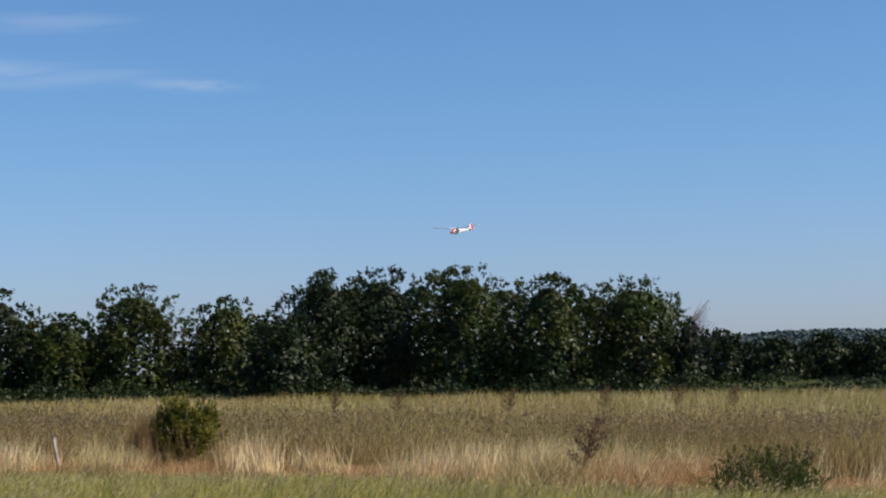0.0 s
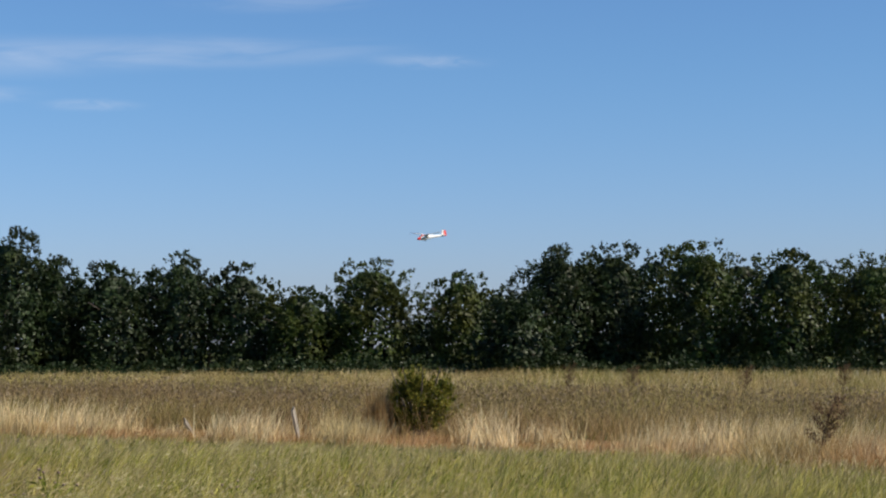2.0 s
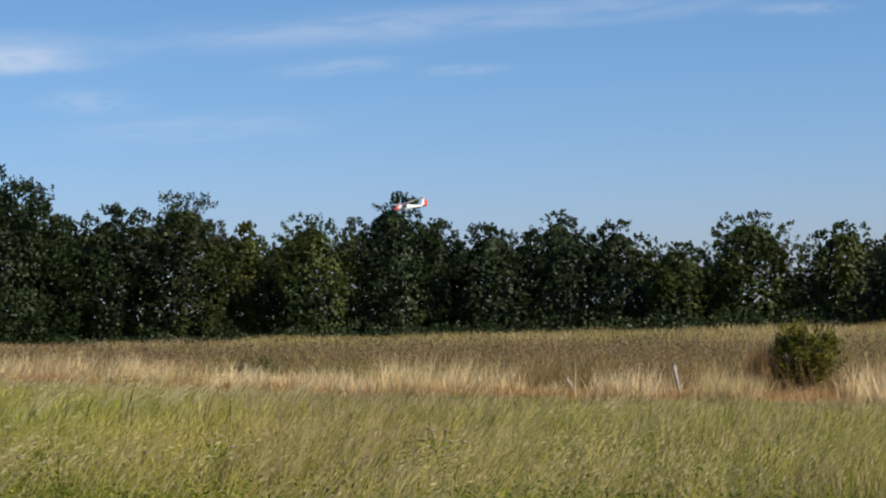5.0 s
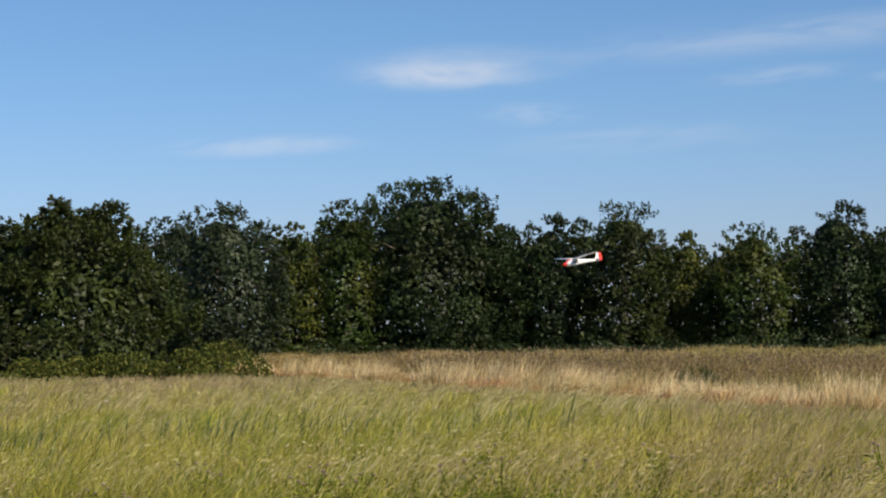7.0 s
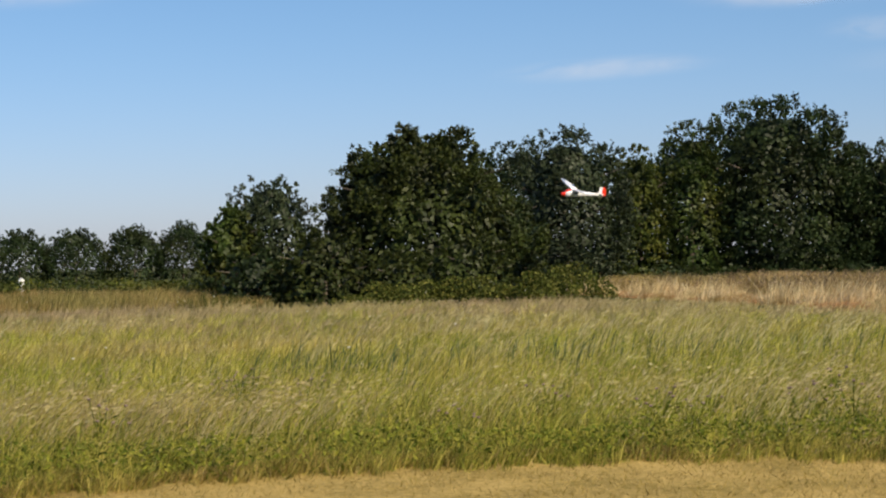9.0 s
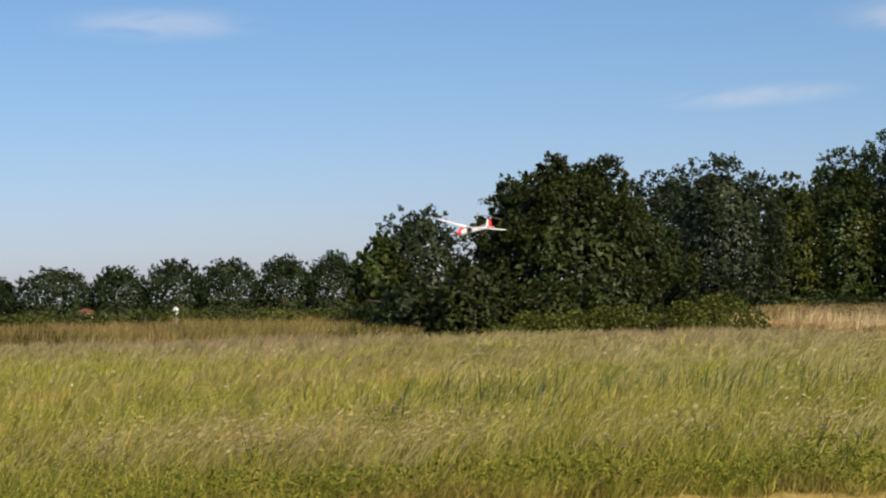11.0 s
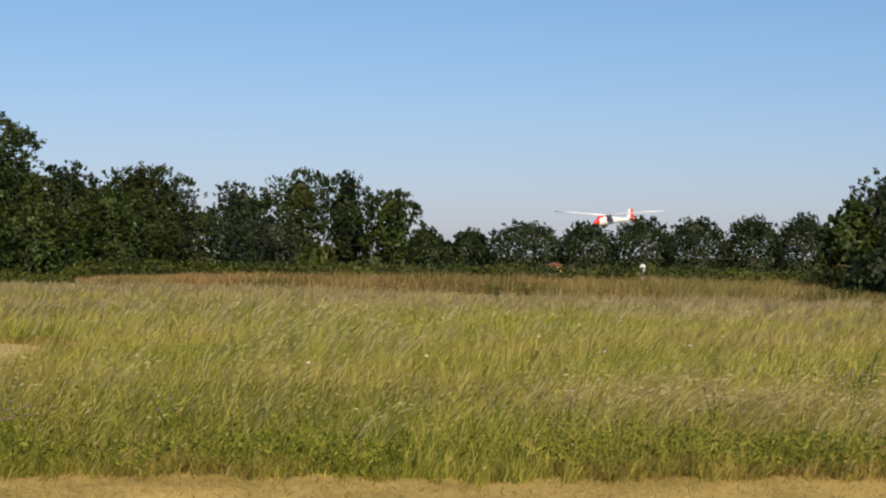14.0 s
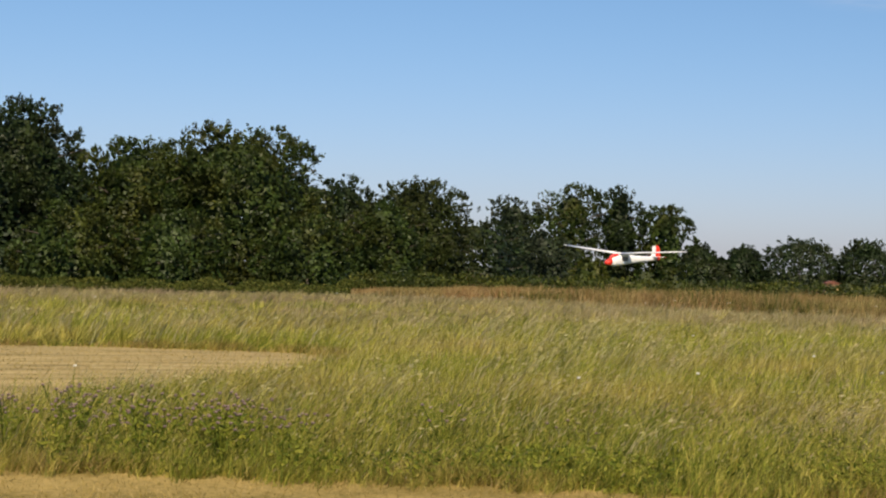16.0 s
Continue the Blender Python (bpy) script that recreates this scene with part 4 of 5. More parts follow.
def wisps():
    """Pale ripe panicles that bow over the meadow in loose swathes."""
    rng = np.random.default_rng(39)
    m = 2600
    az = 12 + 80 * rng.random(m) ** 0.8
    r = mown_edge(az) + 1.0 + 30 * rng.random(m) ** 1.2
    x, y = -np.sin(np.radians(az)) * r, np.cos(np.radians(az)) * r
    keep = (rng.random(m) < np.clip(value_noise(x, y, 3.5, 61) * 2.6 - 0.9, 0.03, 1) * np.interp(az, [12, 26, 36], [0.15, 0.4, 1])) & (y < ditch_y(x) - 1.5) & ~in_patch(x, y)
    x, y, r = x[keep], y[keep], r[keep]
    i = np.repeat(np.arange(len(x)), 9)
    n = len(i)
    h = (0.50 + 0.20 * rng.random(len(x)))[i] * (0.75 + 0.35 * rng.random(n))
    w = np.maximum(0.006, r[i] * 0.00040) * (0.6 + 0.8 * rng.random(n))
    v, q, t, tip = blades(x[i] + rng.normal(0, 0.07, n), y[i] + rng.normal(0, 0.07, n), h, w, 0.55 + 0.5 * rng.random(n), rng, 0.16)
    s = (np.maximum(0.030, r[i] * 0.0011) * (0.7 + 0.6 * rng.random(n)))[:, None]
    along = unit(np.stack([WIND[0] + rng.normal(0, 0.2, n), WIND[1] + rng.normal(0, 0.2, n), 0.15 + rng.normal(0, 0.2, n)], 1)) * s
    hv, hf = flakes(tip, along, unit(np.cross(along, rng.normal(size=(n, 3)))) * s * 0.2, rng)
    me = mesh_np("pale_grass", np.concatenate([v, hv]), [q, t, hf + len(v)], [WISP])
    tagged(part("pale_grass", me), "pale bowed grass panicles over the meadow", "grass", kind="stuff")


meadow()
fringe()
wisps()
herbs()
reeds()
straw()
red_tufts()
weed_field()
gold_band()
rust_band()
stubble()


# ---- single plants and posts ----
def bush():
    rng = np.random.default_rng(41)
    x, y = polar(8.25, 34.4)
    root = tagged(new("bush"), "dense dark yellow-green bush with dead brown stems", "bush")
    root.matrix_basis = pose(x, y, 0, 0, 0, 8) @ Matrix.Diagonal((1.34, 1.2, 1.22, 1.0))
    stems = []
    for k in range(9):
        a = k * 0.7
        stems.append(([(0, 0, -0.05), (math.cos(a) * 0.2, math.sin(a) * 0.2, 0.5), (math.cos(a) * 0.42, math.sin(a) * 0.4, 1.1)], [0.02, 0.014, 0.006]))
    part("stem", limb_mesh("stem", stems, BARK), root)
    m = 150
    u = unit(rng.normal(size=(m, 3))) * (0.35 + 0.65 * rng.random((m, 1)) ** 0.5)
    foot = u * np.array([0.40, 0.34, 0.46]) + np.array([0.03, 0, 0.50])
    foot[:, 2] = np.maximum(foot[:, 2], 0.06)
    axis = unit(u * np.array([0.55, 0.55, 0.3]) + np.array([0.06, 0, 0.85]) + rng.normal(0, 0.22, (m, 3)))
    span = 0.15 + 0.17 * rng.random(m)
    leaves = sprays(foot, axis, span, span * 0.34, 60, 0.046, rng)
    v, f = leaf_quads(*leaves, rng, 0.30)
    part("crown", mesh_np("crown", v, [f], [BUSH_LEAF]), root)
    n = 500
    bx, by = -0.50 + rng.normal(0, 0.10, n), rng.normal(0, 0.15, n)
    v, q, t, tip = blades(bx, by, 0.4 + 0.5 * rng.random(n), np.full(n, 0.010), -0.1 + 0.2 * rng.random(n), rng, 0.15)
    part("dead_stem", mesh_np("dead_stem", v, [q, t], [RUST]), root, "dead rusty brown stems")


def low_shrub(az, r, w, h, mat, label):
    rng = np.random.default_rng(int(r * 10))
    x, y = polar(az, r)
    root = tagged(new("shrub"), label, "shrub", "shrubs along the field edge")
    root.matrix_basis = pose(x, y, 0)
    part("stem", limb_mesh("stem", [([(0, 0, -0.05), (math.cos(a) * w * .2, math.sin(a) * w * .2, h * .4), (math.cos(a) * w * .38, math.sin(a) * w * .38, h * .8)], [0.014, 0.01, 0.004]) for a in np.arange(0, 6.2, 0.8)], BARK), root)
    m = 200
    u = unit(rng.normal(size=(m, 3))) * (0.3 + 0.7 * rng.random((m, 1)) ** 0.5)
    foot = u * np.array([w * 0.44, w * 0.40, h * 0.42]) + np.array([0, 0, h * 0.26])
    foot[:, 2] = np.maximum(foot[:, 2], 0.03)
    axis = unit(u * np.array([0.6, 0.6, 0.25]) + np.array([0, 0, 0.8]) + rng.normal(0, 0.25, (m, 3)))
    span = h * (0.20 + 0.28 * rng.random(m))
    v, f = leaf_quads(*sprays(foot, axis, span, span * 0.32, 60, 0.026, rng), rng, 0.26)
    part("crown", mesh_np("crown", v, [f], [mat]), root)


def dock_plant(az, r, h, lean, label):
    """A dead dock: dark rusty stalks with clumped seeds."""
    rng = np.random.default_rng(int(r * 7 + h * 100))
    x, y = polar(az, r)
    root = tagged(new("dock_plant"), label, "weed", "dead dock plants")
    root.matrix_basis = pose(x, y, 0, 0, 0, az)
    stems, seeds = [([(0, 0, -0.03), (lean * 0.4, 0, h * 0.5), (lean, 0, h)], [0.012, 0.009, 0.004])], []
    ends = [((lean * 0.4, 0, h * 0.5), (lean, 0, h))]
    for k in range(6):
        f = 0.35 + 0.09 * k
        s = 1 if k % 2 else -1
        a = (lean * f, 0, h * f)
        e = (lean * f + s * (0.14 + 0.1 * rng.random()), rng.normal(0, 0.08), h * (f + 0.2))
        stems.append(([a, ((a[0] + e[0]) / 2 + s * 0.03, e[1] / 2, (a[2] + e[2]) / 2 - 0.01), e], [0.006, 0.005, 0.003]))
        ends.append((a, e))
    part("stalk", limb_mesh("stalk", stems, solid_dock), root)
    ps = []
    for a, e in ends:
        k = 170
        f = rng.random((k, 1))
        ps.append(np.array(a) * (1 - f) + np.array(e) * f + rng.normal(0, 0.034, (k, 3)))
    p = np.concatenate(ps)
    n = len(p)
    t1 = unit(rng.normal(size=(n, 3))) * 0.014
    v, f = flakes(p, t1, unit(np.cross(t1, rng.normal(size=(n, 3)))) * 0.010, rng)
    tagged(part("seed_clump", mesh_np("seed_clump", v, [f], [DOCK_SEED]), root, "dark rust-brown seeds"), kind="stuff")


solid_dock = solid_mat("dock_stalk", (0.09, 0.05, 0.028), (0.19, 0.115, 0.062), 10, 0.9)
DOCK_SEED = plant_mat("dock_seeds", [(0.0, (0.08, 0.042, 0.022)), (1.0, (0.20, 0.115, 0.06))], through_light=0.1)


def fence_post(az, r, h, lean, turn, thick, label):
    """A split wooden post, square with worn corners and a slanted top."""
    rng = np.random.default_rng(int(r * 100))
    x, y = polar(az, r)
    ob = tagged(new("fence_post"), label, "fence post", "old fence posts")
    ob.matrix_basis = pose(x, y, -0.02, 0, lean, az + turn)
    rings = []
    for k in range(6):
        z = -0.1 + (h + 0.1) * k / 5
        w = thick / 2 * (1 + 0.08 * rng.normal())
        ring = []
        for sx, sy in ((-1, -1), (1, -1), (1, 1), (-1, 1)):
            for cx, cy in ((0.72, 1.0), (1.0, 0.72)) if sx * sy > 0 else ((1.0, 0.72), (0.72, 1.0)):
                ring.append((sx * cx * w, sy * cy * w, z + (0.04 * sx if k == 5 else 0)))
        rings.append(ring)
    part("shaft", loft(rings), ob, material=POST_WOOD)


def thistle():
    rng = np.random.default_rng(51)
    root = tagged(new("thistle"), "thistle with purple flower heads in the meadow", "thistle", "thistles in the meadow")
    stems, tops = [], []
    for k in range(7):
        a, s = k * 0.9, 0.05 + 0.13 * rng.random()
        e = (math.cos(a) * s, math.sin(a) * s, 0.36 + 0.26 * rng.random())
        stems.append(([(0, 0, -0.02), (e[0] * 0.3, e[1] * 0.3, 0.25), e], [0.005, 0.004, 0.003]))
        tops.append(e)
    tagged(part("stem", limb_mesh("stem", stems, HERB), root), kind="stuff")
    bm = bmesh.new()
    bmesh.ops.create_icosphere(bm, subdivisions=1, radius=0.013)
    for v in bm.verts:
        v.co.z *= 1.15
        if v.co.z > 0:
            v.co.x *= 1.35
            v.co.y *= 1.35
    head = part("flower_head", bm, root, "purple flower head", PURPLE)
    head.location = tops[0]
    for p in tops[1:]:
        o = part("flower_head", head.data, root, "purple flower head")
        o.location = p
    n = 70
    t = rng.random(n)
    p = np.stack([rng.normal(0, 0.07, n), rng.normal(0, 0.07, n), 0.05 + 0.38 * t], 1)
    a = unit(rng.normal(size=(n, 3)) + np.array([0, 0, 0.4])) * 0.04
    v, f = flakes(p, a, unit(np.cross(a, rng.normal(size=(n, 3)))) * 0.009, rng)
    part("leaves", mesh_np("leaves", v, [f], [HERB]), root)
    return root


def umbel():
    root = tagged(new("umbel_flower"), "white flat-topped umbel flower above the grass", "flower", "white umbels in the meadow")
    part("stem", limb_mesh("stem", [([(0, 0, -0.02), (0.02, 0.01, 0.3), (0.03, 0.02, 0.56)], [0.004, 0.004, 0.003])], HERB), root)
    bm = bmesh.new()
    bmesh.ops.create_uvsphere(bm, u_segments=10, v_segments=5, radius=0.022)
    for v in bm.verts:
        v.co.z = v.co.z * 0.35 + 0.006 * math.sin(v.co.x * 200)
    o = part("umbel", bm, root, "", UMBEL)
    o.location = (0.03, 0.02, 0.565)
    return root


def single_plants():
    rng = np.random.default_rng(61)
    bush()
    low_shrub(-10.0, 22.4, 1.55, 0.82, LEAF_YELLOW, "dark olive shrub in the dry grass")
    low_shrub(25.3, 46.0, 1.5, 0.75, LEAF_YELLOW, "low dark bramble bush in the dry grass")
    low_shrub(-0.9, 31.0, 0.75, 0.45, WEED, "brown withered shrub in the dry grass")
    dock_plant(-4.1, 25.2, 1.02, 0.30, "tall dead dock with dark rusty seeds")
    for az, r in [(-2.0, 58), (-5.0, 60), (-7.3, 62), (1.5, 57), (-9.0, 60), (3.5, 62)]:
        dock_plant(az, r, 1.0 + 0.15 * rng.random(), 0.05, "thin dead dock standing above the weeds")
    fence_post(12.0, 34.6, 0.60, -13, 35, 0.075, "leaning weathered grey fence post in dry grass")
    fence_post(15.2, 35.3, 0.46, -38, 40, 0.060, "nearly fallen weathered fence post in dry grass")
    fence_post(9.3, 34.0, 0.30, -70, -20, 0.055, "fallen pale fence rail beside the bush")
    first = thistle()
    spots = [(84.1, 15.2), (78.0, 15.6), (79.5, 15.4), (80.6, 15.8), (81.6, 15.2), (82.6, 15.6), (83.4, 16.2), (85.0, 15.8), (85.6, 15.3), (77.2, 15.9), (78.7, 16.3),
             (82.0, 16.6), (80.0, 16.7), (81.1, 15.0), (83.9, 16.9), (79.0, 15.0), (86.2, 16.1), (50.6, 21.2), (50.2, 21.6), (51.0, 21.9), (48.6, 21.0), (48.2, 21.3),
             (63.2, 24.5), (62.6, 25.0), (40.8, 17.4), (37.5, 16.6), (36.2, 16.9), (33.0, 17.0), (31.5, 16.8), (43.6, 16.2), (29.0, 18.5), (20.5, 17.5), (19.6, 17.9),
             (22.6, 17.3), (32.2, 18.2), (55.0, 16.5), (72.0, 16.0), (68.0, 15.6), (26.5, 18.8), (14.0, 18.6)]
    spots += [(76.4 + 10.6 * rng.random(), 14.8 + 2.6 * rng.random()) for _ in range(20)]
    for i, (az, r) in enumerate(spots):
        m = pose(*polar(az, r), 0, 5 * rng.normal(), 5 * rng.normal(), 360 * rng.random()) @ Matrix.Diagonal((1.15, 1.15, 0.62 + 0.45 * rng.random(), 1))
        if i:
            copy_thing(first, m)
        else:
            first.matrix_basis = m
    first = umbel()
    for i in range(44):
        az = 36 + 54 * rng.random()
        r = 15.5 + 40 * rng.random() ** 1.3
        if i > 18:
            az, r = 40 + 36 * rng.random(), 58 + 10 * rng.random()
        x, y = polar(az, r)
        if y > float(ditch_y(x)) or in_patch(np.array([x]), np.array([y]))[0]:
            r, (x, y) = 17.0, polar(az, 17.0)
        m = pose(x, y, 0.02 + 0.06 * rng.random(), 8 * rng.normal(), 8 * rng.normal(), 360 * rng.random())
        if i:
            copy_thing(first, m)
        else:
            first.matrix_basis = m


single_plants()


def box_bm(x0, x1, y0, y1, z0, z1):
    bm = bmesh.new()
    bmesh.ops.create_cube(bm, size=1)
    for v in bm.verts:
        v.co = ((x0 + x1) / 2 + v.co.x * (x1 - x0), (y0 + y1) / 2 + v.co.y * (y1 - y0), (z0 + z1) / 2 + v.co.z * (z1 - z0))
    return bm


def small_house(az, r, w, d, wall, roof, mats, label, kind_name):
    root = tagged(new(kind_name), label, "house" if roof else "shed")
    root.matrix_basis = pose(*polar(az, r), 0, 0, 0, az + 20)
    part("wall", box_bm(-w / 2, w / 2, -d / 2, d / 2, 0, wall), root, "", mats[0])
    h = roof or 0.35
    e = 0.07
    part("roof", loft([[(-w / 2 - e, y, wall), (w / 2 + e, y, wall), (w / 2 + e, y, wall + 0.08), (0, y, wall + h), (-w / 2 - e, y, wall + 0.08)] for y in (-d / 2 - e, d / 2 + e)]), root, "", mats[1])
    if roof:
        part("door", box_bm(-0.25, 0.25, -d / 2 - 0.03, -d / 2 + 0.02, 0, min(wall - 0.1, 1.9)), root, "", DARK_PANE)


small_house(60.02, 130, 0.85, 0.8, 1.02, 0.26, (PLASTER, ROOF_TILE), "small ochre hut with brown roof before the far trees", "hut")
small_house(57.25, 130, 0.30, 0.30, 0.90, 0, (WHITE_WALL, WHITE_WALL), "small white shed before the far trees", "shed")


# ---- clouds ----
def cloud_mat(name, strength, seed, stretch):
    """Thin cirrus that glows with daylight, and fades out to its rim."""
    m, ns, ln, bsdf = nodes_of(name)
    ns.remove(bsdf)
    tc = ns.new("ShaderNodeTexCoord")
    mp = ns.new("ShaderNodeMapping")
    mp.inputs["Scale"].default_value = stretch
    mp.inputs["Location"].default_value = (seed, seed * 0.7, 0)
    ln.new(tc.outputs["Generated"], mp.inputs[0])
    tex = ns.new("ShaderNodeTexNoise")
    tex.inputs["Scale"].default_value, tex.inputs["Detail"].default_value, tex.inputs["Distortion"].default_value = 2.6, 6, 0.7
    ln.new(mp.outputs[0], tex.inputs["Vector"])
    shift = ns.new("ShaderNodeMapping")
    shift.inputs["Location"].default_value = (-0.5, -0.5, 0)
    shift.inputs["Scale"].default_value = (1, 1, 0)
    ln.new(tc.outputs["Generated"], shift.inputs[0])
    wide = ns.new("ShaderNodeVectorMath")
    wide.operation = "LENGTH"
    ln.new(shift.outputs[0], wide.inputs[0])
    rim = ns.new("ShaderNodeMapRange")
    rim.interpolation_type = "SMOOTHERSTEP"
    rim.inputs[1].default_value, rim.inputs[2].default_value = 0.50, 0.0
    ln.new(wide.outputs["Value"], rim.inputs[0])
    wisp = ns.new("ShaderNodeMapRange")
    wisp.interpolation_type = "SMOOTHSTEP"
    wisp.inputs[1].default_value, wisp.inputs[2].default_value = 0.22, 0.68
    ln.new(tex.outputs[0], wisp.inputs[0])
    mul = ns.new("ShaderNodeMath")
    mul.operation = "MULTIPLY"
    ln.new(rim.outputs[0], mul.inputs[0])
    ln.new(wisp.outputs[0], mul.inputs[1])
    amt = ns.new("ShaderNodeMath")
    amt.operation = "MULTIPLY"
    amt.inputs[1].default_value = strength * 0.62
    ln.new(mul.outputs[0], amt.inputs[0])
    clear, glow, ms = ns.new("ShaderNodeBsdfTransparent"), ns.new("ShaderNodeEmission"), ns.new("ShaderNodeMixShader")
    glow.inputs[0].default_value, glow.inputs[1].default_value = (0.86, 0.89, 0.97, 1), 0.72
    ln.new(amt.outputs[0], ms.inputs[0])
    ln.new(clear.outputs[0], ms.inputs[1])
    ln.new(glow.outputs[0], ms.inputs[2])
    ln.new(ms.outputs[0], ns["Material Output"].inputs[0])
    return m


def cloud(az, el, wide, tall, strength, tilt, seed):
    """A sheet of cirrus far off, wide and tall in degrees."""
    d = 3600
    bm = bmesh.new()
    bmesh.ops.create_grid(bm, x_segments=12, y_segments=2, size=0.5)
    w, h = d * math.tan(radians(wide)), d * math.tan(radians(tall))
    for v in bm.verts:
        v.co = (v.co.x * w, v.co.y * h, 0)
    ob = part("cloud", bm, material=cloud_mat("cirrus", strength, seed, (1.6, 1.0, 1.0)))
    x, y = polar(az, d * math.cos(radians(el)))
    here = Vector((x, y, EYE[2] + d * math.sin(radians(el))))
    ob.matrix_basis = look(here, here * 2 - Vector(EYE), 0) @ pose(0, 0, 0, 0, 0, tilt)
    ob.visible_shadow = False
    tagged(ob, "thin white cirrus wisp in the blue sky", "cloud", "cirrus wisps", "structure")


for row in [(32.6, 8.30, 10.5, 2.0, 0.55, 1, 1.3), (32.9, 8.05, 7.6, 1.25, 0.75, 0.5, 14.2), (23.0, 8.95, 19.0, 1.9, 0.42, 2.2, 2.1), (38.8, 5.9, 9.0, 1.0, 0.50, 2, 3.7), (30.2, 6.8, 5.0, 1.2, 0.30, 0, 5.1),
            (15.2, 9.3, 17.0, 1.5, 0.36, 1.5, 6.4), (7.9, 9.05, 5.5, 0.7, 0.30, -1, 7.2), (12.5, 10.9, 9.0, 1.0, 0.20, 2, 8.8), (22.5, 7.8, 7.0, 0.9, 0.30, 3, 9.4),
            (18.5, 7.6, 4.5, 0.6, 0.28, 1, 10.2), (57.6, 8.6, 9.0, 1.5, 0.50, 0, 11.6), (27.0, 5.9, 12.0, 1.6, 0.24, 2, 12.9)]:
    cloud(*row)


# ---- the model glider ----
def oval(x, w, zlo, zhi, n=14, e=0.8):
    """A rounded upright section of the fuselage."""
    zc, h = (zlo + zhi) / 2, (zhi - zlo) / 2
    out = []
    for k in range(n):
        a = 2 * math.pi * k / n
        c, s = math.cos(a), math.sin(a)
        out.append((x, w * math.copysign(abs(c) ** e, c), zc + h * math.copysign(abs(s) ** e, s)))
    return out


def foil(x_lead, chord, thick, y, z, axis="y"):
    """A wing section with a rounded nose; axis: along which the wing runs."""
    up = [(0.0, 0.0), (0.03, 0.45), (0.12, 0.85), (0.3, 1.0), (0.6, 0.66), (1.0, 0.03)]
    lo = [(0.6, -0.18), (0.3, -0.34), (0.12, -0.36), (0.03, -0.25)] if axis == "y" else [(0.6, -0.66), (0.3, -1.0), (0.12, -0.85), (0.03, -0.45)]
    return [(x_lead - f * chord, y, z + g * thick) if axis == "y" else (x_lead - f * chord, y + g * thick, z) for f, g in up + lo]


def make_glider():
    g = tagged(new("model_glider"), "white model glider with red nose and rudder, in flight", "model aircraft")
    body = [(0.30, 0.062, -0.128, 0.010), (0.22, 0.076, -0.142, 0.055), (0.12, 0.074, -0.140, 0.075), (0.0, 0.066, -0.130, 0.078), (-0.12, 0.056, -0.115, 0.070),
            (-0.30, 0.043, -0.092, 0.050), (-0.55, 0.030, -0.070, 0.028), (-0.80, 0.019, -0.060, 0.012), (-0.87, 0.013, -0.058, 0.004)]
    smooth(part("fuselage", loft([oval(*s) for s in body]), g, "white fuselage", PAINT_WHITE))
    nose = [(0.30, 0.0625, -0.1285, 0.0105), (0.35, 0.055, -0.122, -0.004), (0.395, 0.041, -0.110, -0.026), (0.425, 0.024, -0.098, -0.048), (0.435, 0.006, -0.080, -0.066)]
    smooth(part("nose", loft([oval(*s) for s in nose]), g, "red nose cap", PAINT_RED))
    can = [(0.315, 0.020, 0.0, 0.020), (0.27, 0.052, 0.010, 0.066), (0.20, 0.060, 0.030, 0.088), (0.14, 0.055, 0.045, 0.092)]
    smooth(part("canopy", loft([oval(*s) for s in can]), g, "red cockpit cover", PAINT_RED))
    for s in (1, -1):
        side = "left" if s > 0 else "right"
        secs = [(0.10, 0.225, 0.026, 0.045, 0.082), (0.10, 0.22, 0.025, 0.45, 0.110), (0.085, 0.19, 0.021, 0.95, 0.142), (0.050, 0.125, 0.014, 1.50, 0.177)]
        wing = smooth(part("wing", loft([foil(x, c, t, s * y, z) for x, c, t, y, z in secs]), g, "white wing", PAINT_WHITE))
        tip = [(0.050, 0.1255, 0.0142, 1.50, 0.177), (0.042, 0.108, 0.012, 1.55, 0.180), (0.015, 0.07, 0.007, 1.59, 0.183)]
        part("wing_tip", loft([foil(x, c, t, s * y, z) for x, c, t, y, z in tip]), wing, "", PAINT_WHITE)
        part("aileron", loft([foil(-0.090, 0.042, 0.004, s * 0.80, 0.137), foil(-0.068, 0.030, 0.003, s * 1.38, 0.172)]), wing, "", PAINT_WHITE)
        tail = smooth(part("tailplane", loft([foil(-0.755, 0.085, 0.008, s * 0.012, 0.018, "y"), foil(-0.775, 0.06, 0.006, s * 0.27, 0.018, "y")]), g, "", PAINT_WHITE))
        part("elevator", loft([foil(-0.842, 0.068, 0.005, s * 0.012, 0.018, "y"), foil(-0.837, 0.048, 0.004, s * 0.27, 0.018, "y")]), tail, "red elevator", PAINT_RED)
    for s in (1, -1):   # dark grey panels on both sides under the wing
        out = [(0.075, 0.0705), (0.02, 0.0685), (-0.04, 0.0643), (-0.085, 0.0603)]
        rings = [[(x, s * (w - 0.012), -0.055), (x, s * (w + 0.003), -0.045), (x, s * (w + 0.003), 0.018), (x, s * (w - 0.012), 0.030)] for x, w in out]
        part("flank_panel", loft(rings), g, "dark grey panel on the fuselage side", SHADOW_GREY)
    part("wing_saddle", loft([oval(0.11, 0.046, 0.055, 0.100), oval(0.0, 0.050, 0.055, 0.108), oval(-0.13, 0.044, 0.045, 0.086)]), g, "", PAINT_WHITE)
    fin = part("fin", loft([foil(-0.705, 0.145, 0.010, 0, -0.02, "z"), foil(-0.745, 0.105, 0.009, 0, 0.10, "z"), foil(-0.770, 0.085, 0.007, 0, 0.218, "z")]), g, "white fin", PAINT_WHITE)
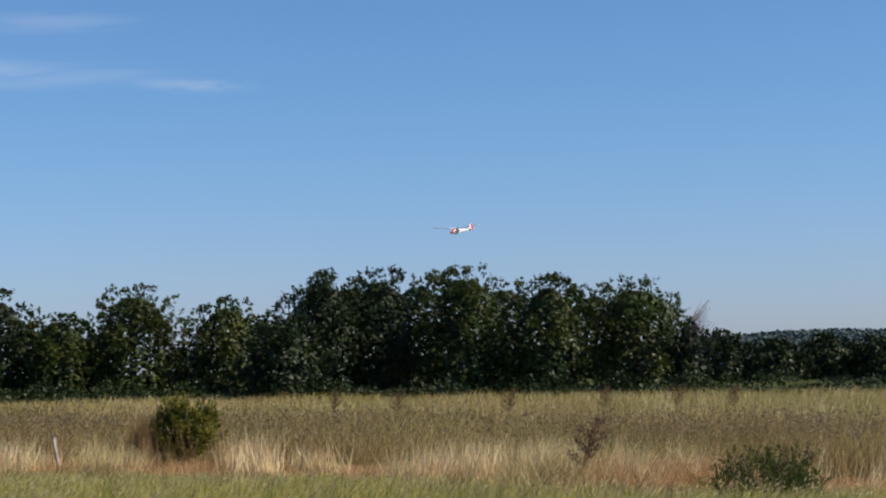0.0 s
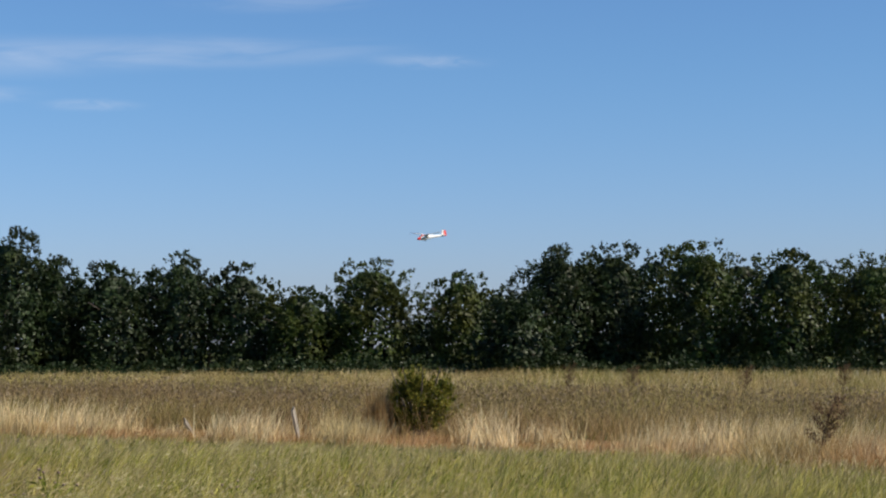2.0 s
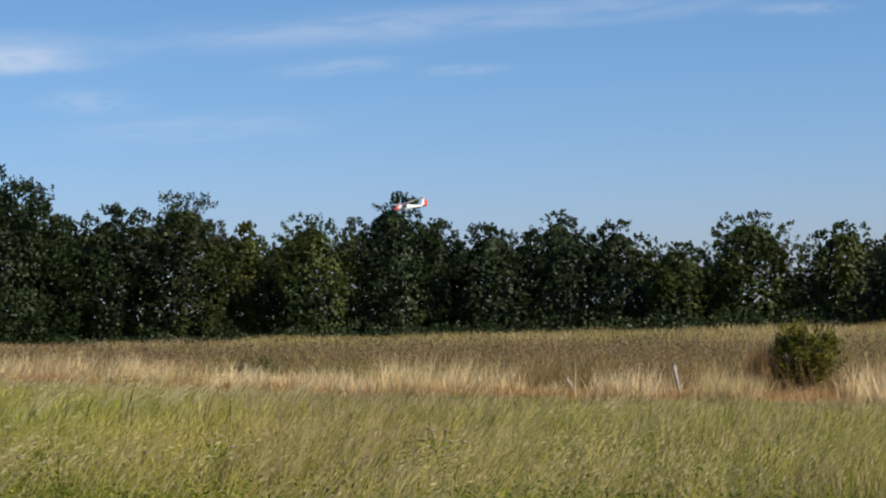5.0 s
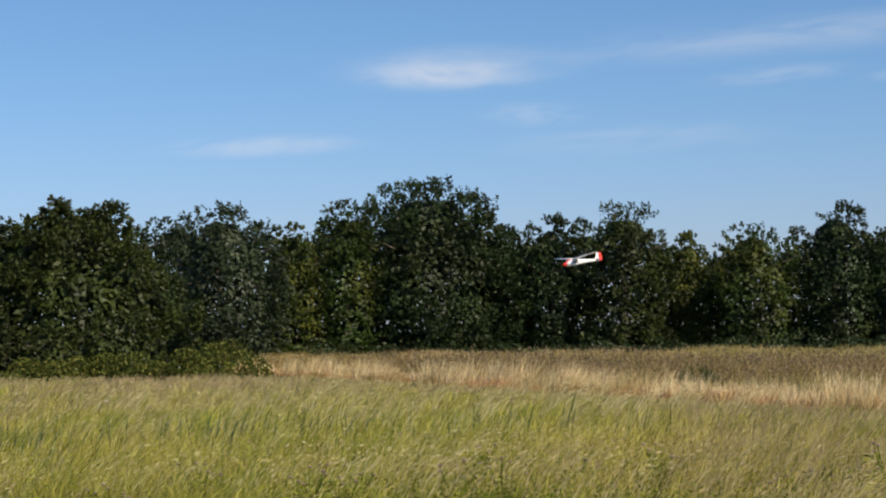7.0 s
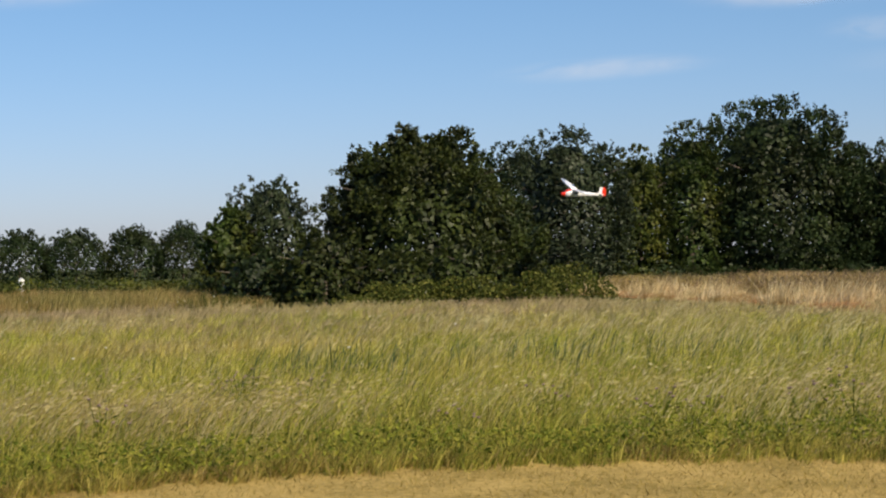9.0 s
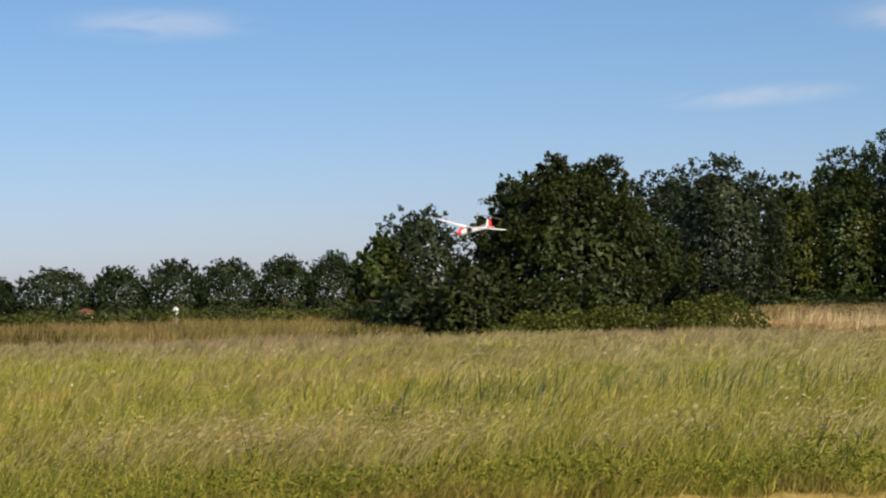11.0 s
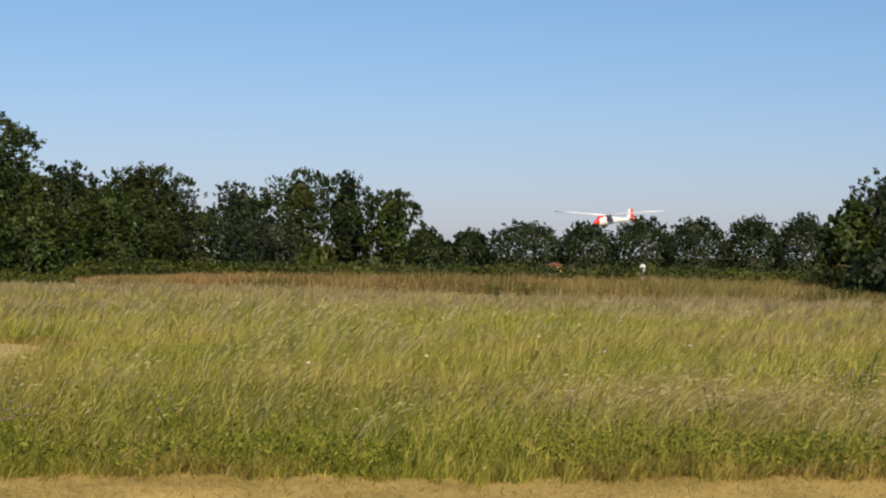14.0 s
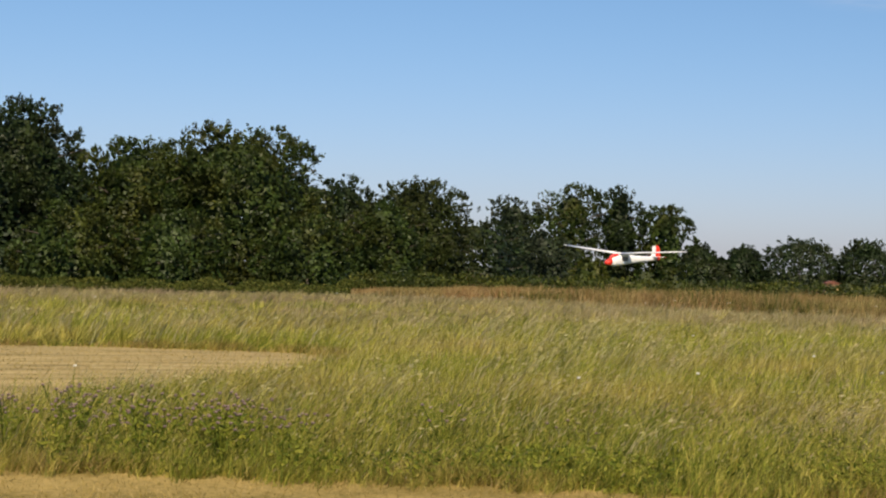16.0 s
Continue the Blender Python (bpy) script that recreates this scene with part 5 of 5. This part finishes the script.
    part("rudder", loft([foil(-0.851, 0.095, 0.009, 0, -0.055, "z"), foil(-0.851, 0.125, 0.008, 0, 0.02, "z"), foil(-0.851, 0.115, 0.007, 0, 0.12, "z"), foil(-0.856, 0.070, 0.005, 0, 0.222, "z")]), fin, "red rudder", PAINT_RED)
    bm = bmesh.new()
    bmesh.ops.create_cone(bm, cap_ends=True, segments=16, radius1=0.045, radius2=0.045, depth=0.022, matrix=Matrix.Translation((0.04, 0, -0.135)) @ Matrix.Rotation(math.pi / 2, 4, "X"))
    bmesh.ops.bevel(bm, geom=bm.edges[:], offset=0.004, segments=1, affect="EDGES")
    part("wheel", bm, g, "black rubber wheel", RUBBER)
    return g


glider = make_glider()


def flight(x, y, z, heading, pitch, bank):
    """The glider's pose: heading in degrees left of +y, nose up, left wing down."""
    return pose(x, y, z, 0, 0, heading + 90) @ pose(0, 0, 0, 0, -pitch, 0) @ pose(0, 0, 0, -bank, 0, 0)


def motions():
    walk(glider, [(t, flight(*row)) for t, *row in [
        (0.0, 0.64, 79.54, 7.85, 132.8, -7.2, 0.8),
        (0.5, -2.24, 79.25, 7.59, 131.4, -7.3, 2.6),
        (1.0, -5.12, 78.72, 7.25, 126.7, -6.5, 3.0),
        (1.5, -8.01, 77.59, 6.95, 128.8, -6.9, 4.7),
        (2.0, -10.73, 76.72, 6.47, 123.4, -6.1, 2.7),
        (2.5, -13.48, 75.46, 5.90, 126.7, -3.0, 0.5),
        (3.0, -16.11, 73.37, 5.85, 128.0, 0.8, 3.0),
        (5.5, -24.68, 59.68, 5.38, 139.4, -6.4, -3.8),
        (6.0, -25.87, 56.86, 5.00, 141.2, -9.1, -3.0),
        (6.5, -27.07, 53.97, 4.43, 143.4, -7.9, -2.4),
        (7.0, -28.45, 51.24, 3.86, 142.7, -5.2, -1.3),
        (7.5, -30.00, 48.65, 3.43, 138.4, -2.8, 1.9),
        (8.0, -31.80, 46.34, 3.32, 137.9, -0.6, 5.1),
        (8.5, -33.61, 44.16, 3.39, 142.6, 2.8, 9.9),
        (9.0, -35.12, 42.00, 3.64, 146.8, 4.8, 11.7),
        (11.5, -39.14, 33.09, 3.40, 188.2, -8.3, 7.9),
        (12.0, -39.33, 31.14, 2.93, 193.9, -5.7, 4.5),
        (12.5, -38.57, 28.77, 2.77, 200.3, -2.6, 3.7),
        (13.0, -37.13, 26.01, 2.71, 201.2, -1.7, 0.5),
        (13.5, -35.62, 23.41, 2.65, 199.2, -2.4, -0.1),
        (14.0, -34.30, 21.10, 2.54, 199.0, -2.3, 0.5),
        (14.5, -33.35, 18.97, 2.37, 196.6, -0.7, 3.0),
        (15.0, -32.60, 17.01, 2.25, 196.0, -1.7, 10.1),
        (15.5, -31.74, 15.20, 2.20, 194.0, -4.0, 4.5),
        (16.0, -30.62, 13.33, 1.91, 200.0, -2.2, 1.9),
    ]])


motions()
